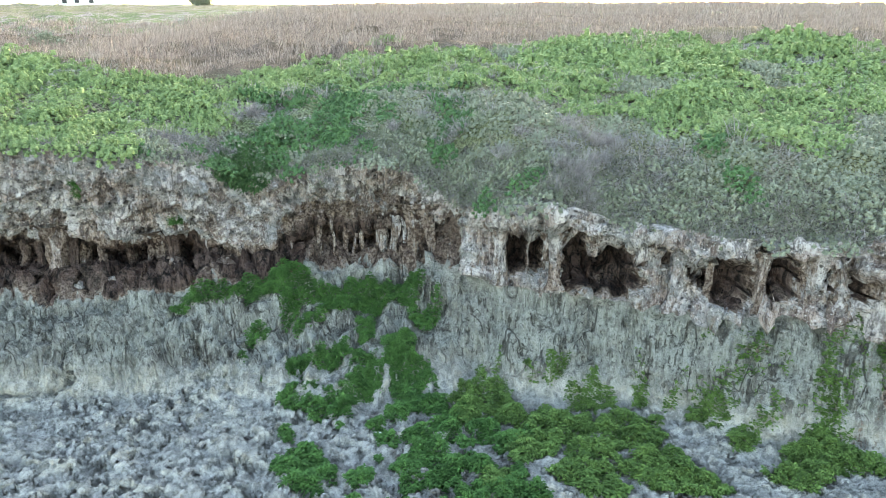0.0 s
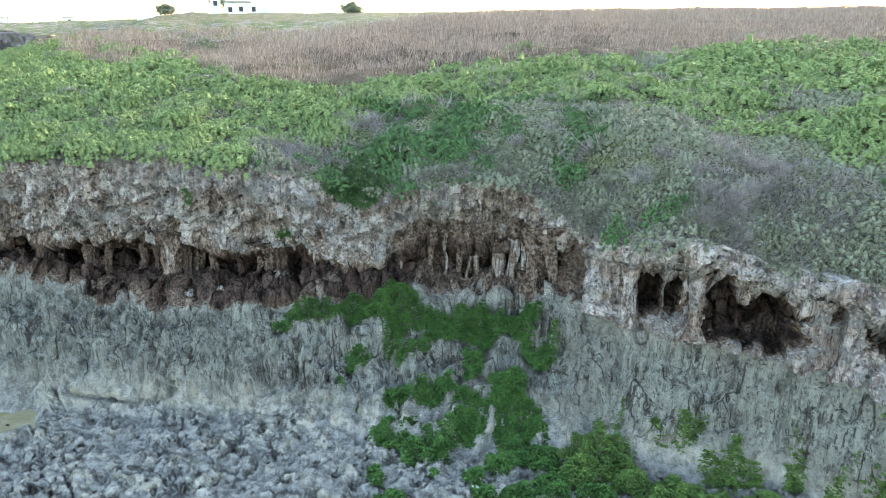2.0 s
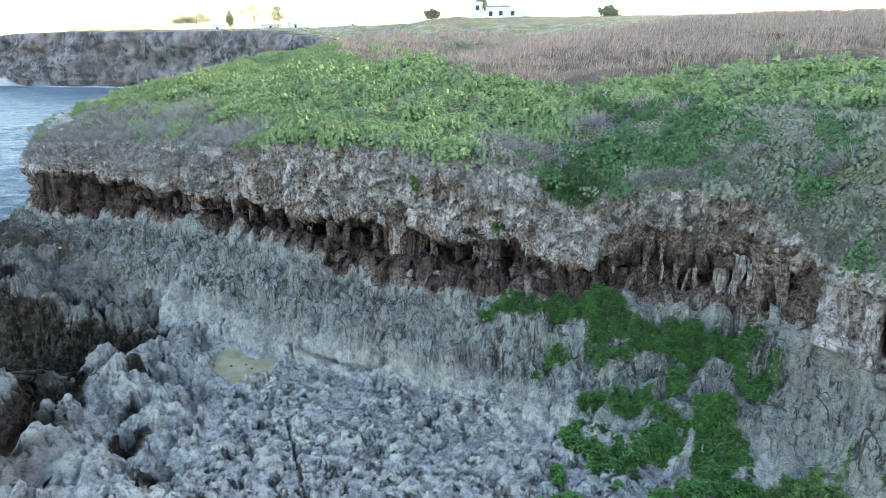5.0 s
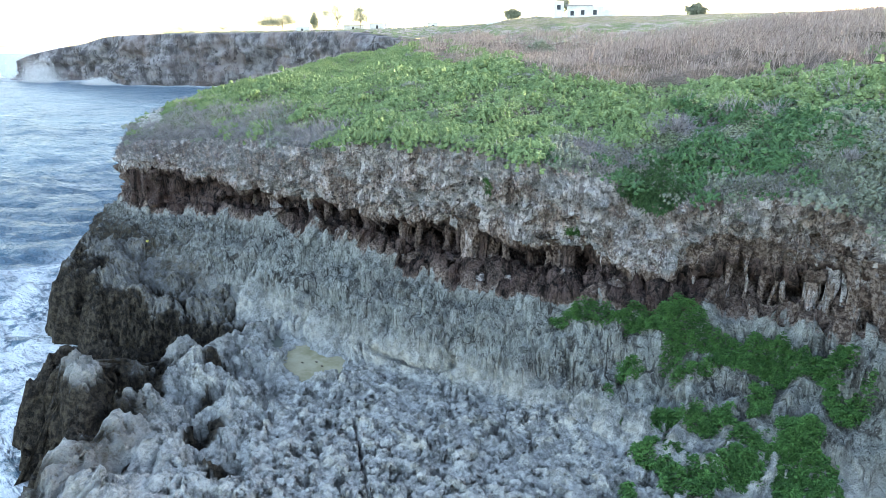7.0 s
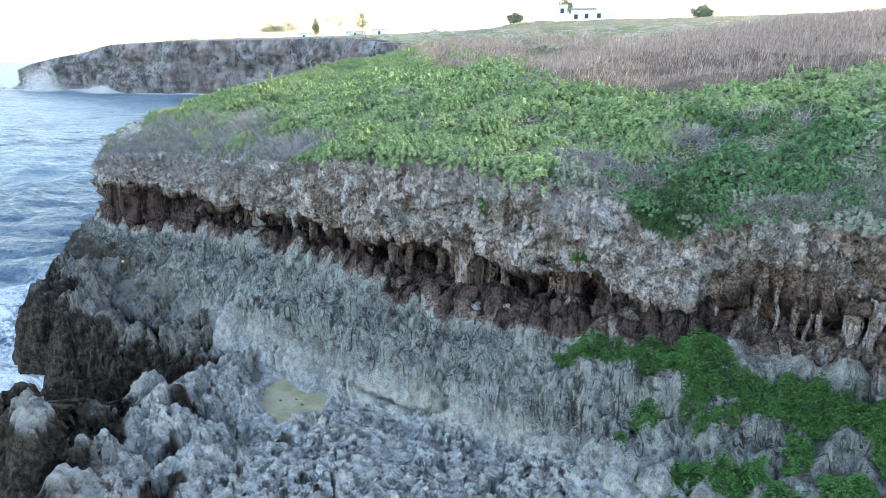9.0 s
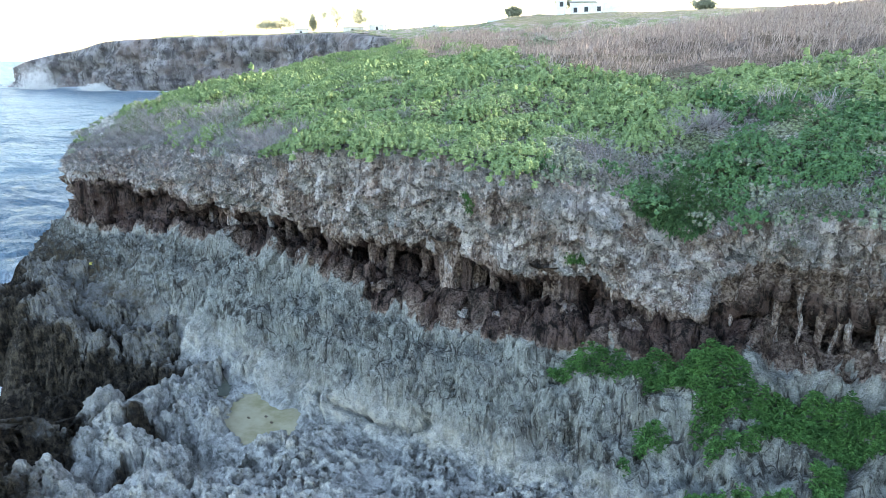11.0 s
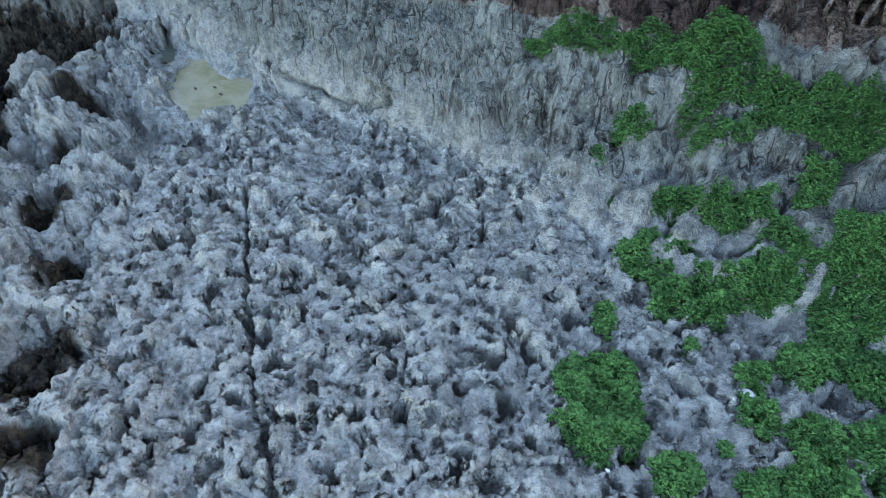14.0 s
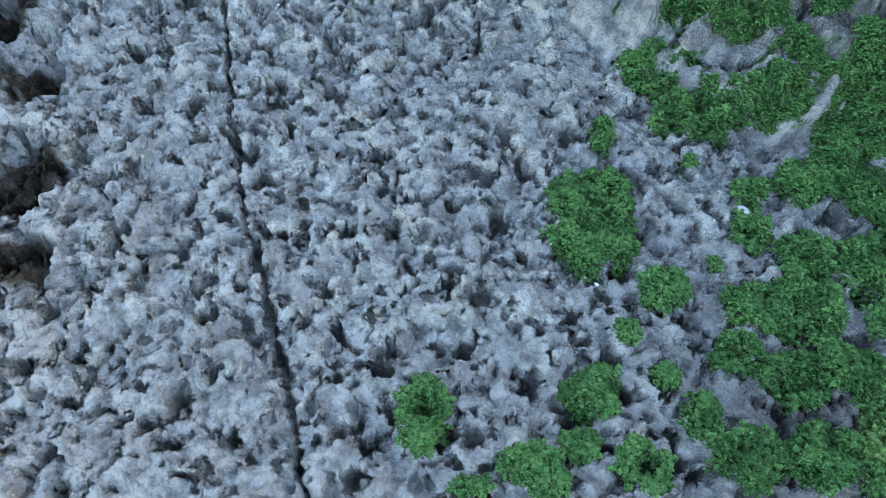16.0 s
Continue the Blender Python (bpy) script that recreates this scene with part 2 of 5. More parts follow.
    pores = m.math("ADD", m.math("MULTIPLY", m.voronoi(6.5), 0.8), m.math("MULTIPLY", m.voronoi(15), 0.45))
    rough = m.math("ADD", rough, pores)
    upright = m.math("MULTIPLY", m.math("SUBTRACT", m.math("ADD", grain, m.math("MULTIPLY", chips, 1.5)), 1.25), m.math("MULTIPLY", m.attr("flute"), 1.6))
    m.bump(m.math("ADD", m.math("ADD", rough, upright), m.math("MULTIPLY", split_, -1.2)), 1.0, 0.15)
    return m.m


def leaf_material(name, dark, light, tip=None, rough=0.55, leafy=0.5):
    m = Mat(name, rough, 0.2)
    fac = m.math("ADD", m.math("MULTIPLY", m.island(), 0.3), m.math("MULTIPLY", m.span(m.noise(1.9, 4, 0.6), 0.36, 0.64), 0.7))
    c = m.mix(fac, dark, light)
    c = m.mix(m.span(m.noise(0.8, 3), 0.35, 0.7, 0, 0.5), c, tip or light)
    # leaf-sized cells; the shade in the gaps between them is painted dark
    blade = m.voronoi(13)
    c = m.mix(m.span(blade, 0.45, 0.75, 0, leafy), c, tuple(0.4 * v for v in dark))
    m.colour(c).bump(m.math("SUBTRACT", m.noise(24, 3), m.math("MULTIPLY", blade, 2.0)), 0.8, 0.05)
    m.b.inputs["Transmission Weight"].default_value = 0.0
    m.b.inputs["Subsurface Weight"].default_value = 0.0
    return m.m


ROCK = rock_material()
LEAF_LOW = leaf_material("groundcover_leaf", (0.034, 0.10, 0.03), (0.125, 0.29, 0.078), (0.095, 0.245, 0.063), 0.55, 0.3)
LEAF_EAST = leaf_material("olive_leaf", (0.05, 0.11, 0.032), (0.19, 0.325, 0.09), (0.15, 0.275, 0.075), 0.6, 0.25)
# the groundcover leaf again, with dimness painted into its colour
LEAF_DIM = leaf_material("dimmed_leaf", (0.025, 0.075, 0.022), (0.10, 0.245, 0.065), (0.075, 0.19, 0.05), 0.6, 0.3)
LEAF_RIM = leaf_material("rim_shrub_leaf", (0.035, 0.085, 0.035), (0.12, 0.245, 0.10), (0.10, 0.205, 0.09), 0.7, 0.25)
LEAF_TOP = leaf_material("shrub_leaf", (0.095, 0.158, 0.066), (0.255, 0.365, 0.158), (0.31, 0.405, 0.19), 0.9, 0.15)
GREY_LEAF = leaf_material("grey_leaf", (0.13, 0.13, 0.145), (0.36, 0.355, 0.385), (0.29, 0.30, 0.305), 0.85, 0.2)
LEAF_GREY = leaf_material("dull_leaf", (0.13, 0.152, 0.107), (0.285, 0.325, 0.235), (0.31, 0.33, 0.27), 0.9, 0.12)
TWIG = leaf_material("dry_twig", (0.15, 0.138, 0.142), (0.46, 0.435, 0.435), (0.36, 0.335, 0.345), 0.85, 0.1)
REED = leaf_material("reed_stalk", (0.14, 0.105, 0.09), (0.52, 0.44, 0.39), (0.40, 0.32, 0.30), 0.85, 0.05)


def soil_material():
    """Ground under low matted growth: grey dry litter and dull green mats, browner among the reeds."""
    m = Mat("plateau_soil", 0.95, 0.1)
    tuft, litter = m.noise(7, 7, 0.75), m.voronoi(9)
    green = m.mix(m.span(tuft, 0.36, 0.64), (0.06, 0.09, 0.042), (0.26, 0.345, 0.18))
    grey = m.mix(m.span(tuft, 0.38, 0.62), (0.14, 0.128, 0.12), (0.48, 0.455, 0.45))
    c = m.mix(m.span(m.noise(0.33, 6, 0.65), 0.44, 0.58), green, grey)
    c = m.mix(m.attr("reedy"), c, m.mix(m.span(m.noise(0.5, 6, 0.7), 0.35, 0.65), (0.085, 0.07, 0.055), (0.20, 0.155, 0.135)))
    far = m.noise(0.02, 4, 0.5, m.stretch(0.6, 1.6, 1))
    c = m.mix(m.span(far, 0.45, 0.6, 0, 0.6), c, (0.25, 0.235, 0.15))
    # gaps between the litter bits: their shade goes into the colour
    c = m.mix(m.span(litter, 0.45, 0.7, 0, 0.7), c, (0.035, 0.035, 0.025))
    m.colour(c).bump(m.math("ADD", tuft, m.math("MULTIPLY", litter, -0.8)), 1.0, 0.16)
    return m.m


SOIL = soil_material()


def sea_material():
    """Deep blue water under wind chop, with lacy foam where the attribute says so."""
    m = Mat("sea_water", 0.2, 0.5)
    m.b.inputs["IOR"].default_value = 1.33
    c = m.mix(m.span(m.noise(0.02, 3), 0.35, 0.65), (0.045, 0.11, 0.165), (0.075, 0.16, 0.225))
    lace = m.noise(0.55, 8, 0.72)
    foam = m.math("MULTIPLY", m.attr("foam"), m.span(lace, 0.38, 0.52))
    c = m.mix(foam, c, (0.80, 0.84, 0.86))
    m.colour(c)
    m.link(m.span(foam, 0, 1, 0.3, 0.8), m.b.inputs["Roughness"])
    chop = m.node("ShaderNodeMapping")
    chop.inputs["Rotation"].default_value = (0, 0, 0.6)
    chop.inputs["Scale"].default_value = (1, 2.1, 1)
    m.link(m.pos, chop.inputs["Vector"])
    h = m.math("ADD", m.math("MULTIPLY", m.noise(0.16, 4, 0.55, chop.outputs[0], 0.6), 2.2), m.math("MULTIPLY", m.noise(0.5, 6, 0.6, chop.outputs[0], 0.4), 0.9))
    m.bump(h, 1.0, 2.4)
    return m.m


SEA = sea_material()

# ---- the lie of the land, as functions of x along the cliff (metres) ----
SEA_Z = -4.5
base_y = curve([(-62, 34.5), (-50, 33.2), (-42, 33.4), (-36, 33.0), (-30, 32.4), (-24, 32.3), (-18, 32.6), (-13, 32.4), (-9, 32.0), (-5, 32.2), (0, 32.6), (4, 32.3), (8, 31.6), (12, 29.8), (16, 28.0), (20, 27.2), (28, 27.0)])
base_z = curve([(-62, 0.6), (-50, 0.3), (-40, -0.2), (-28, -0.2), (-20, 0.1), (-10, 0.3), (0, 0.2), (8, 0.2), (16, 0.2), (28, 0.2)])
mid_y = curve([(-62, 36.0), (-50, 35.6), (-40, 35.5), (-33, 34.9), (-26, 34.2), (-20, 34.4), (-15, 34.4), (-12, 34.6), (-8, 35.4), (-4, 36.2), (-1, 36.4), (2, 34.4), (4, 33.6), (8, 33.0), (12, 31.1), (16, 29.4), (20, 28.5), (28, 28.3)])
mid_z = curve([(-62, 2.0), (-50, 2.2), (-40, 2.5), (-26, 2.6), (-20, 2.9), (-12, 2.5), (-6, 2.4), (-1, 2.5), (3, 2.7), (8, 3.0), (16, 3.0), (28, 3.0)])
lip_y = curve([(-62, 37.2), (-50, 37.9), (-42, 38.0), (-34, 37.3), (-28, 36.6), (-22, 36.1), (-17, 36.2), (-12, 37.0), (-8, 38.4), (-4, 39.5), (-1, 39.2), (1, 37.4), (3, 35.2), (5, 34.5), (8, 33.9), (12, 32.0), (16, 30.2), (20, 29.3), (28, 29.0)])
lip_z = curve([(-62, 3.0), (-54, 3.4), (-46, 4.3), (-42, 4.5), (-34, 4.9), (-28, 4.7), (-22, 4.2), (-17, 5.0), (-12, 5.6), (-8, 5.4), (-4, 5.0), (-1, 5.1), (2, 5.5), (5, 5.6), (8, 5.5), (12, 5.6), (16, 5.9), (20, 5.5), (28, 5.3)])
cave_d = curve([(-62, 0.9), (-54, 1.4), (-46, 1.8), (-42, 2.5), (-34, 3.1), (-28, 3.5), (-22, 3.6), (-17, 3.6), (-12, 3.4), (-8, 2.3), (-4, 1.7), (-1, 1.8), (0.8, 2.3), (1.4, 0.5), (3.0, 0.35), (28, 0.35)])
roof_y = curve([(-62, 37.3), (-54, 38.6), (-48, 39.2), (-42, 40.0), (-36, 39.2), (-30, 38.0), (-24, 37.8), (-17, 38.0), (-11, 38.4), (-8.6, 39.4), (-6, 40.0), (-2.5, 40.2), (-0.5, 39.3), (1, 38.2), (2, 36.2), (3.3, 34.1), (5, 33.2), (9, 32.6), (12, 31.5), (14, 30.6), (17.5, 29.4), (22, 28.6), (28, 28.4)])
roof_z = curve([(-62, 6.9), (-54, 7.3), (-49, 7.3), (-46, 6.9), (-42, 6.8), (-34, 7.6), (-30, 7.2), (-26, 7.6), (-22, 7.7), (-17, 7.5), (-14, 7.1), (-11, 6.8), (-9.4, 7.2), (-8.5, 8.0), (-6, 8.0), (-3, 8.4), (-0.5, 8.8), (1, 8.8), (3.3, 9.5), (5, 9.9), (7, 9.4), (9, 9.0), (12, 8.8), (17, 9.2), (28, 9.2)])
rim_y = curve([(-62, 38.0), (-56, 38.6), (-50, 39.0), (-42, 37.5), (-34, 35.3), (-28, 34.6), (-20, 34.8), (-17, 35.0), (-14, 35.8), (-12, 37.2), (-9, 38.0), (-3.5, 38.2), (-2, 38.0), (-0.5, 37.9), (1, 36.8), (3, 34.1), (5, 33.2), (9, 32.6), (12, 31.5), (14, 30.6), (20, 29.0), (28, 28.8)])
rim_z = curve([(-62, 9.3), (-56, 9.9), (-50, 10.6), (-42, 11.4), (-34, 11.7), (-28, 12.7), (-20, 13.1), (-17, 12.7), (-14, 12.4), (-12, 11.8), (-9, 11.2), (-6, 11.7), (-3.5, 11.9), (-2, 11.3), (-0.5, 10.4), (1, 9.8), (3, 10.2), (5, 10.6), (9, 9.9), (14, 9.6), (20, 9.9), (28, 9.9)])
ease = curve([(-62, 6.0), (-30, 6.5), (-14, 5.5), (-6, 3.6), (0, 3.2), (6, 3.0), (28, 3.2)])


def ragged(f, amount, k):
    """The same curve, broken up along the cliff."""
    def g(x):
        x = np.asarray(x, float)
        return f(x) + amount * (0.6 * vnoise(x * 0.55, 0 * x + 0.5, 0 * x + 0.5, k) + 0.55 * vnoise(x * 1.3, 0 * x + 0.5, 0 * x + 0.5, k + 1) + 0.4 * vnoise(x * 3.1, 0 * x + 0.5, 0 * x + 0.5, k + 2))
    return g


lip_z, lip_y, roof_z, roof_y, cave_d = ragged(lip_z, 0.42, 301), ragged(lip_y, 0.35, 304), ragged(roof_z, 0.5, 307), ragged(roof_y, 0.3, 310), ragged(cave_d, 0.35, 313)


def upland(x, y):
    """The wide rise of the land behind the cliff."""
    g = 15.0 + 20 * (1 - np.exp(-np.maximum(y - 44, -14) * 0.09 / 20))
    return g - 2.5 * smooth(-110, -330, x) - 1.6 * smooth(-25, -70, x) * (1 - smooth(50, 110, y)) - 3.6 * smooth(-20, -52, x) * smooth(46, 80, y) * (1 - smooth(120, 220, y))


coast = curve([(-640, 640), (-540, 430), (-502, 280), (-487, 194), (-464, 207), (-428, 217), (-392, 217), (-360, 221), (-300, 245), (-245, 240), (-190, 225), (-140, 180), (-115, 130), (-98.6, 92.8), (-88, 75.8), (-77.4, 58.8), (-66.8, 41.8), (-60, 38)])


def inland(x, y):
    """Metres behind the cliff's rim (minus: over the sea or the shelf)."""
    steep = smooth(-62, -68, x) * (1 - smooth(-105, -150, x))
    return np.where(x > -60, y - rim_y(x), (y - coast(x)) * (0.72 - 0.19 * steep))


far_rim = curve([(-640, 6), (-500, 6), (-488, 6.5), (-470, 11.5), (-455, 14.5), (-440, 16.5), (-400, 21.5), (-346, 22.6), (-245, 23), (-190, 19), (-130, 15.5), (-85, 13), (-68, 10.4), (-60, 9.5)])


def land_z(x, y):
    g, d = upland(x, y), np.maximum(inland(x, y), 0)
    lumps = 0.35 * fbm(x * 0.12, y * 0.12, 0 * x, 3, 40) * smooth(0, 6, d)
    wx, wy = x + 0.7 * vnoise(x * 0.6, y * 0.6, 0 * x, 46), y + 0.7 * vnoise(x * 0.6, y * 0.6, 0 * x, 47)
    cushions = 0.75 * scatter(wx * 0.5, wy * 0.42, 42, knob) + 0.45 * fbm(x * 0.2, y * 0.2, 0 * x, 2, 44)
    slope = smooth(-9, -6, x) * (1 - smooth(7, 11, d))
    lumps = lumps + (cushions - 0.35) * smooth(0.8, 3.5, d) * (1 - smooth(45, 90, d)) * (1 - 0.65 * slope)
    rim = np.where(x > -60, rim_z(x), far_rim(x))
    return g - (g - rim) * np.exp(-d / (ease(x) + 55 * smooth(-100, -320, x))) + lumps


# ---- the cliff: a swept profile, roughened along its normals ----
def cliff_profile(x):
    """Corner points (y, z) of the cliff's section at x, from under the shelf up to the land behind the rim."""
    by, bz, my, mz, ly, lz = base_y(x), base_z(x), mid_y(x), mid_z(x), lip_y(x), lip_z(x)
    ry, rz, ty, tz, d = roof_y(x), roof_z(x), rim_y(x), rim_z(x), cave_d(x)
    back = np.maximum(ly, ry) + d
    low = np.minimum(lz + 0.15, rz - 0.6)
    pts = [(by - 2.2, bz - 2.0), (by, bz), (my, mz), (ly, lz), (back - 0.4, low), (back, 0.55 * low + 0.45 * rz),
           (back - 0.35 * d, rz + 0.25), (ry, rz), (0.45 * ry + 0.55 * ty - 0.15 + 1.1 * smooth(-10, -8.4, x) * smooth(-0.2, -1.4, x), 0.55 * rz + 0.45 * tz), (ty, tz)]
    for a in (1.3, 3.0):
        g = upland(x, ty + a)
        pts.append((ty + a, g - (g - tz) * np.exp(-a / ease(x)) - 0.05 * a))
    return np.array(pts)  # corner, (y, z), column


SEGS = [8, 26, 26, 18, 18, 18, 18, 32, 32, 12, 10]


def sweep_cliff():
    xs = np.concatenate([np.arange(28, 8, -0.16), np.arange(8, -34, -0.105), np.arange(-34, -60, -0.15)])
    turn = np.linspace(0, 58, 58)[1:]
    run = np.arange(0.4, 60, 0.5)
    x_all = np.concatenate([xs, np.full(len(turn) + len(run), -60.0)])
    prof = cliff_profile(x_all)
    rows = []
    for k, n in enumerate(SEGS):
        for j in range(n):
            rows.append(prof[k] + (prof[k + 1] - prof[k]) * (j / n))
    rows.append(prof[-1])
    p = np.array(rows)  # row, (y, z), column
    for _ in range(3):
        p[1:-1] = 0.25 * p[:-2] + 0.5 * p[1:-1] + 0.25 * p[2:]
    yy, zz = p[:, 0].T, p[:, 1].T
    nx = len(xs)
    pos = np.empty((len(x_all), p.shape[0], 3))
    pos[:nx, :, 0], pos[:nx, :, 1] = xs[:, None], yy[:nx]
    th = np.radians(turn)[:, None]
    d = yy[nx:nx + len(turn)] - 46
    pos[nx:nx + len(turn), :, 0], pos[nx:nx + len(turn), :, 1] = -60 + d * np.sin(th), 46 + d * np.cos(th)
    d = yy[nx + len(turn):] - 46
    sn, cs = math.sin(radians(58)), math.cos(radians(58))
    pos[nx + len(turn):, :, 0], pos[nx + len(turn):, :, 1] = -60 + d * sn - run[:, None] * cs, 46 + d * cs + run[:, None] * sn
    pos[..., 2] = zz
    return pos


def normals(pos):
    a = np.gradient(pos, axis=0)
    b = np.gradient(pos, axis=1)
    n = np.cross(b, a)
    n /= np.linalg.norm(n, axis=-1, keepdims=True) + 1e-9
    return n


def band(v, lo, hi, soft=5):
    """How far rows v lie within the rows from lo to hi."""
    return smooth(lo - soft, lo + soft, v) * (1 - smooth(hi - soft, hi + soft, v))


pos = sweep_cliff()
NU, NV = pos.shape[:2]
nrm = normals(pos)
if (nrm[300, 100] @ np.array([0, -1, 0])) < 0:
    nrm = -nrm
v = np.broadcast_to(np.arange(NV)[None, :].astype(float), (NU, NV))
ends = np.concatenate([[0], np.cumsum(SEGS)])
X, Y, Z = pos[..., 0], pos[..., 1], pos[..., 2]
in_wall = band(v, ends[1], ends[3], 5)
in_cave = band(v, ends[3], ends[7], 4)
in_face = band(v, ends[7], ends[9] + 6, 4)
foot = band(v, 0, ends[1] + 6, 8)
warp = 0.6 * vnoise(X * 0.5, Y * 0.5, Z * 0.35, 11)
flute = ridged(X * 0.8 + 0.6 * warp, Y * 0.3, Z * 0.07, 3, 3)
lump = fbm(X * 0.45, Y * 0.45, Z * 0.45, 5, 21, 0.55)
honey = cells(X * 1.15 + 0.4 * lump, Y * 1.15, Z * 1.15, 31)
blocks = cells(X * 0.55, Y * 0.55, Z * 0.8, 37)
knobs = cells(X * 2.4, Y * 2.4, Z * 1.7, 43)
rib = ridged(X * 2.1 + 0.8 * warp, Y * 0.7, Z * 0.13, 3, 5)
craggy = fbm(X * 1.3, Y * 1.3, Z * 1.1, 5, 23, 0.62)
east = smooth(2.0, 4.5, X)
h = in_wall * ((0.30 - 0.17 * east) * flute + (0.20 - 0.10 * east) * rib + (0.40 - 0.15 * east) * lump + 0.15 * craggy + 0.14 * (0.5 - knobs))
hang = ridged(X * 1.0 + warp, Y * 1.0, Z * 0.16, 3, 7)
drape = ridged(X * 2.3 + warp, Y * 1.6, Z * 0.12, 3, 8)
h += in_cave * (0.35 * lump + 0.65 * (0.5 - blocks) + 0.35 * (0.5 - knobs) + 0.6 * hang + 0.42 * drape)
pits = cells(X * 4.2, Y * 4.2, Z * 3.4, 47)
h += in_face * (0.30 * lump + 0.34 * (honey - 0.5) + 0.16 * flute + 0.14 * rib + 0.36 * craggy + 0.24 * (knobs - 0.5) + 0.2 * (pits - 0.5))
# pockets eaten into the upper face, larger towards the notch
pocket = scatter(X * 0.62 + 0.35 * warp + 0.2 * craggy, Z * 0.85 + 0.2 * lump, 73, hole)
h -= in_face * 0.55 * pocket * (1 - smooth(ends[8], ends[9], v))
small_pocket = scatter(X * 1.9 + 0.3 * craggy, Z * 2.1, 76, hole)
h -= in_face * 0.42 * small_pocket * (1 - 0.7 * smooth(ends[8], ends[9], v))
h += (0.35 * in_wall + in_cave) * (0.12 * (pits - 0.5) + 0.1 * craggy)
h += foot * (0.25 * lump + 0.35 * (0.5 - honey))
seam = np.abs(vnoise(X * 0.5 + 0.4 * lump, Y * 0.2, Z * 0.08, 51))
h -= in_wall * 0.85 * (1 - smooth(0.0, 0.045, seam)) * smooth(-0.25, 0.2, vnoise(X * 0.2, Y * 0.2, Z * 0.2, 53)) * (1 - 0.6 * east)
seam = np.abs(vnoise(X * 1.1 + 0.5 * lump, Y * 0.2, Z * 0.14 + 3, 54))
h -= in_wall * 0.4 * (1 - smooth(0.0, 0.06, seam)) * smooth(-0.1, 0.3, vnoise(X * 0.3, Y * 0.2, Z * 0.3, 55)) * (1 - 0.5 * east)
hollow = np.sqrt((X + 14.65)**2 + (Z - 9.35)**2 * 1.4)
h -= 0.9 * smooth(0.5, 0.15, hollow) * in_face
h *= 1 - 0.6 * smooth(ends[9] - 9, ends[9], v)
h *= 1 - smooth(ends[10], ends[10] + 10, v)
pos = pos + nrm * h[..., None]
# caves in the buttress: middle x and z, half width, half height, depth
CAVES = [(3.95, 7.55, 0.55, 1.2, 2.6, 0.1), (4.95, 7.5, 0.36, 1.0, 1.5, 0.0), (8.15, 7.45, 2.15, 1.8, 2.3, 0.22), (10.9, 8.0, 0.22, 0.55, 1.2, 0.0), (12.2, 7.45, 0.34, 0.85, 1.7, 0.0), (13.75, 7.4, 1.0, 1.45, 2.4, 0.1), (15.75, 7.75, 0.72, 1.1, 2.0, 0.0), (17.3, 8.0, 0.25, 0.7, 1.0, 0.0), (19.0, 7.4, 0.35, 0.9, 1.2, 0.0), (21.5, 7.3, 0.9, 1.0, 1.8, 0.0)]
cw = 0.2 * vnoise(X * 1.7, Y * 0.3, Z * 1.7, 57) + 0.14 * vnoise(X * 4, Y * 0.3, Z * 3, 58)
hollowed = 0 * X
for cx, cz, w, t_, deep, fall in CAVES:
    along_ = np.clip((X - cx) / w, -1.3, 1.3)
    tall = t_ * (1 - fall * along_)
    low_ = cz - t_
    reach = (np.abs(along_) ** 3 + (np.abs(Z - low_ - tall) / tall) ** 3) ** (1 / 3) + cw
    hollowed = np.maximum(hollowed, deep * smooth(1.08, 0.62 if w > 1 else 0.75, reach))
hollowed *= band(v, ends[3] - 6, ends[7] + 10, 3) * (X > 1.5)
pos[..., 1] += hollowed * (1 + 0.25 * lump)
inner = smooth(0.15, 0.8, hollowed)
for axis, k in ((0, 65), (1, 67), (2, 69)):
    pos[..., axis] += inner * (0.3 * vnoise(pos[..., 0] * 1.5, pos[..., 1] * 1.5, pos[..., 2] * 1.5, k) + 0.16 * vnoise(pos[..., 0] * 3.6, pos[..., 1] * 3.6, pos[..., 2] * 3.6, k + 1))
fresh = vnoise(X * 0.16, Y * 0.16, Z * 0.3, 61)
under_arch = band(v, ends[7] - 2, ends[9] - 2, 4) * smooth(-10.4, -8.8, X) * (1 - smooth(-1.6, -0.4, X))
tongues = smooth(0.0, 0.7, vnoise(X * 0.55, Y * 0, Z * 0.1, 63) + 0.3)
# brown grows with cave depth, so the recesses' shade is in the colour
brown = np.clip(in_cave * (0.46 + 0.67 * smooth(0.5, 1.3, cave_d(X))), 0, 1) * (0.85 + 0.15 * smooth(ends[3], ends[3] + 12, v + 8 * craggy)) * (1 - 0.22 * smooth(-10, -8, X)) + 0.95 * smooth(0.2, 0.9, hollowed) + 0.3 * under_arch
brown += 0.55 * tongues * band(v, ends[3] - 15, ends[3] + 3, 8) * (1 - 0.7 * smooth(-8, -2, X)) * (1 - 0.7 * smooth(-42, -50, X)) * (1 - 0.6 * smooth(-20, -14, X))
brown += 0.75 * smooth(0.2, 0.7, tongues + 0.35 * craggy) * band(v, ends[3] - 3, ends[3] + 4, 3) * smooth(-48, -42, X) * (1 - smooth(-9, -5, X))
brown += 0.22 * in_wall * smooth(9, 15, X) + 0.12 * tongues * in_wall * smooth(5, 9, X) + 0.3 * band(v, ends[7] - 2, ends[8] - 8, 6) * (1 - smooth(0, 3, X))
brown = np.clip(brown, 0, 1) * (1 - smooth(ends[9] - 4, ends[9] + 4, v))
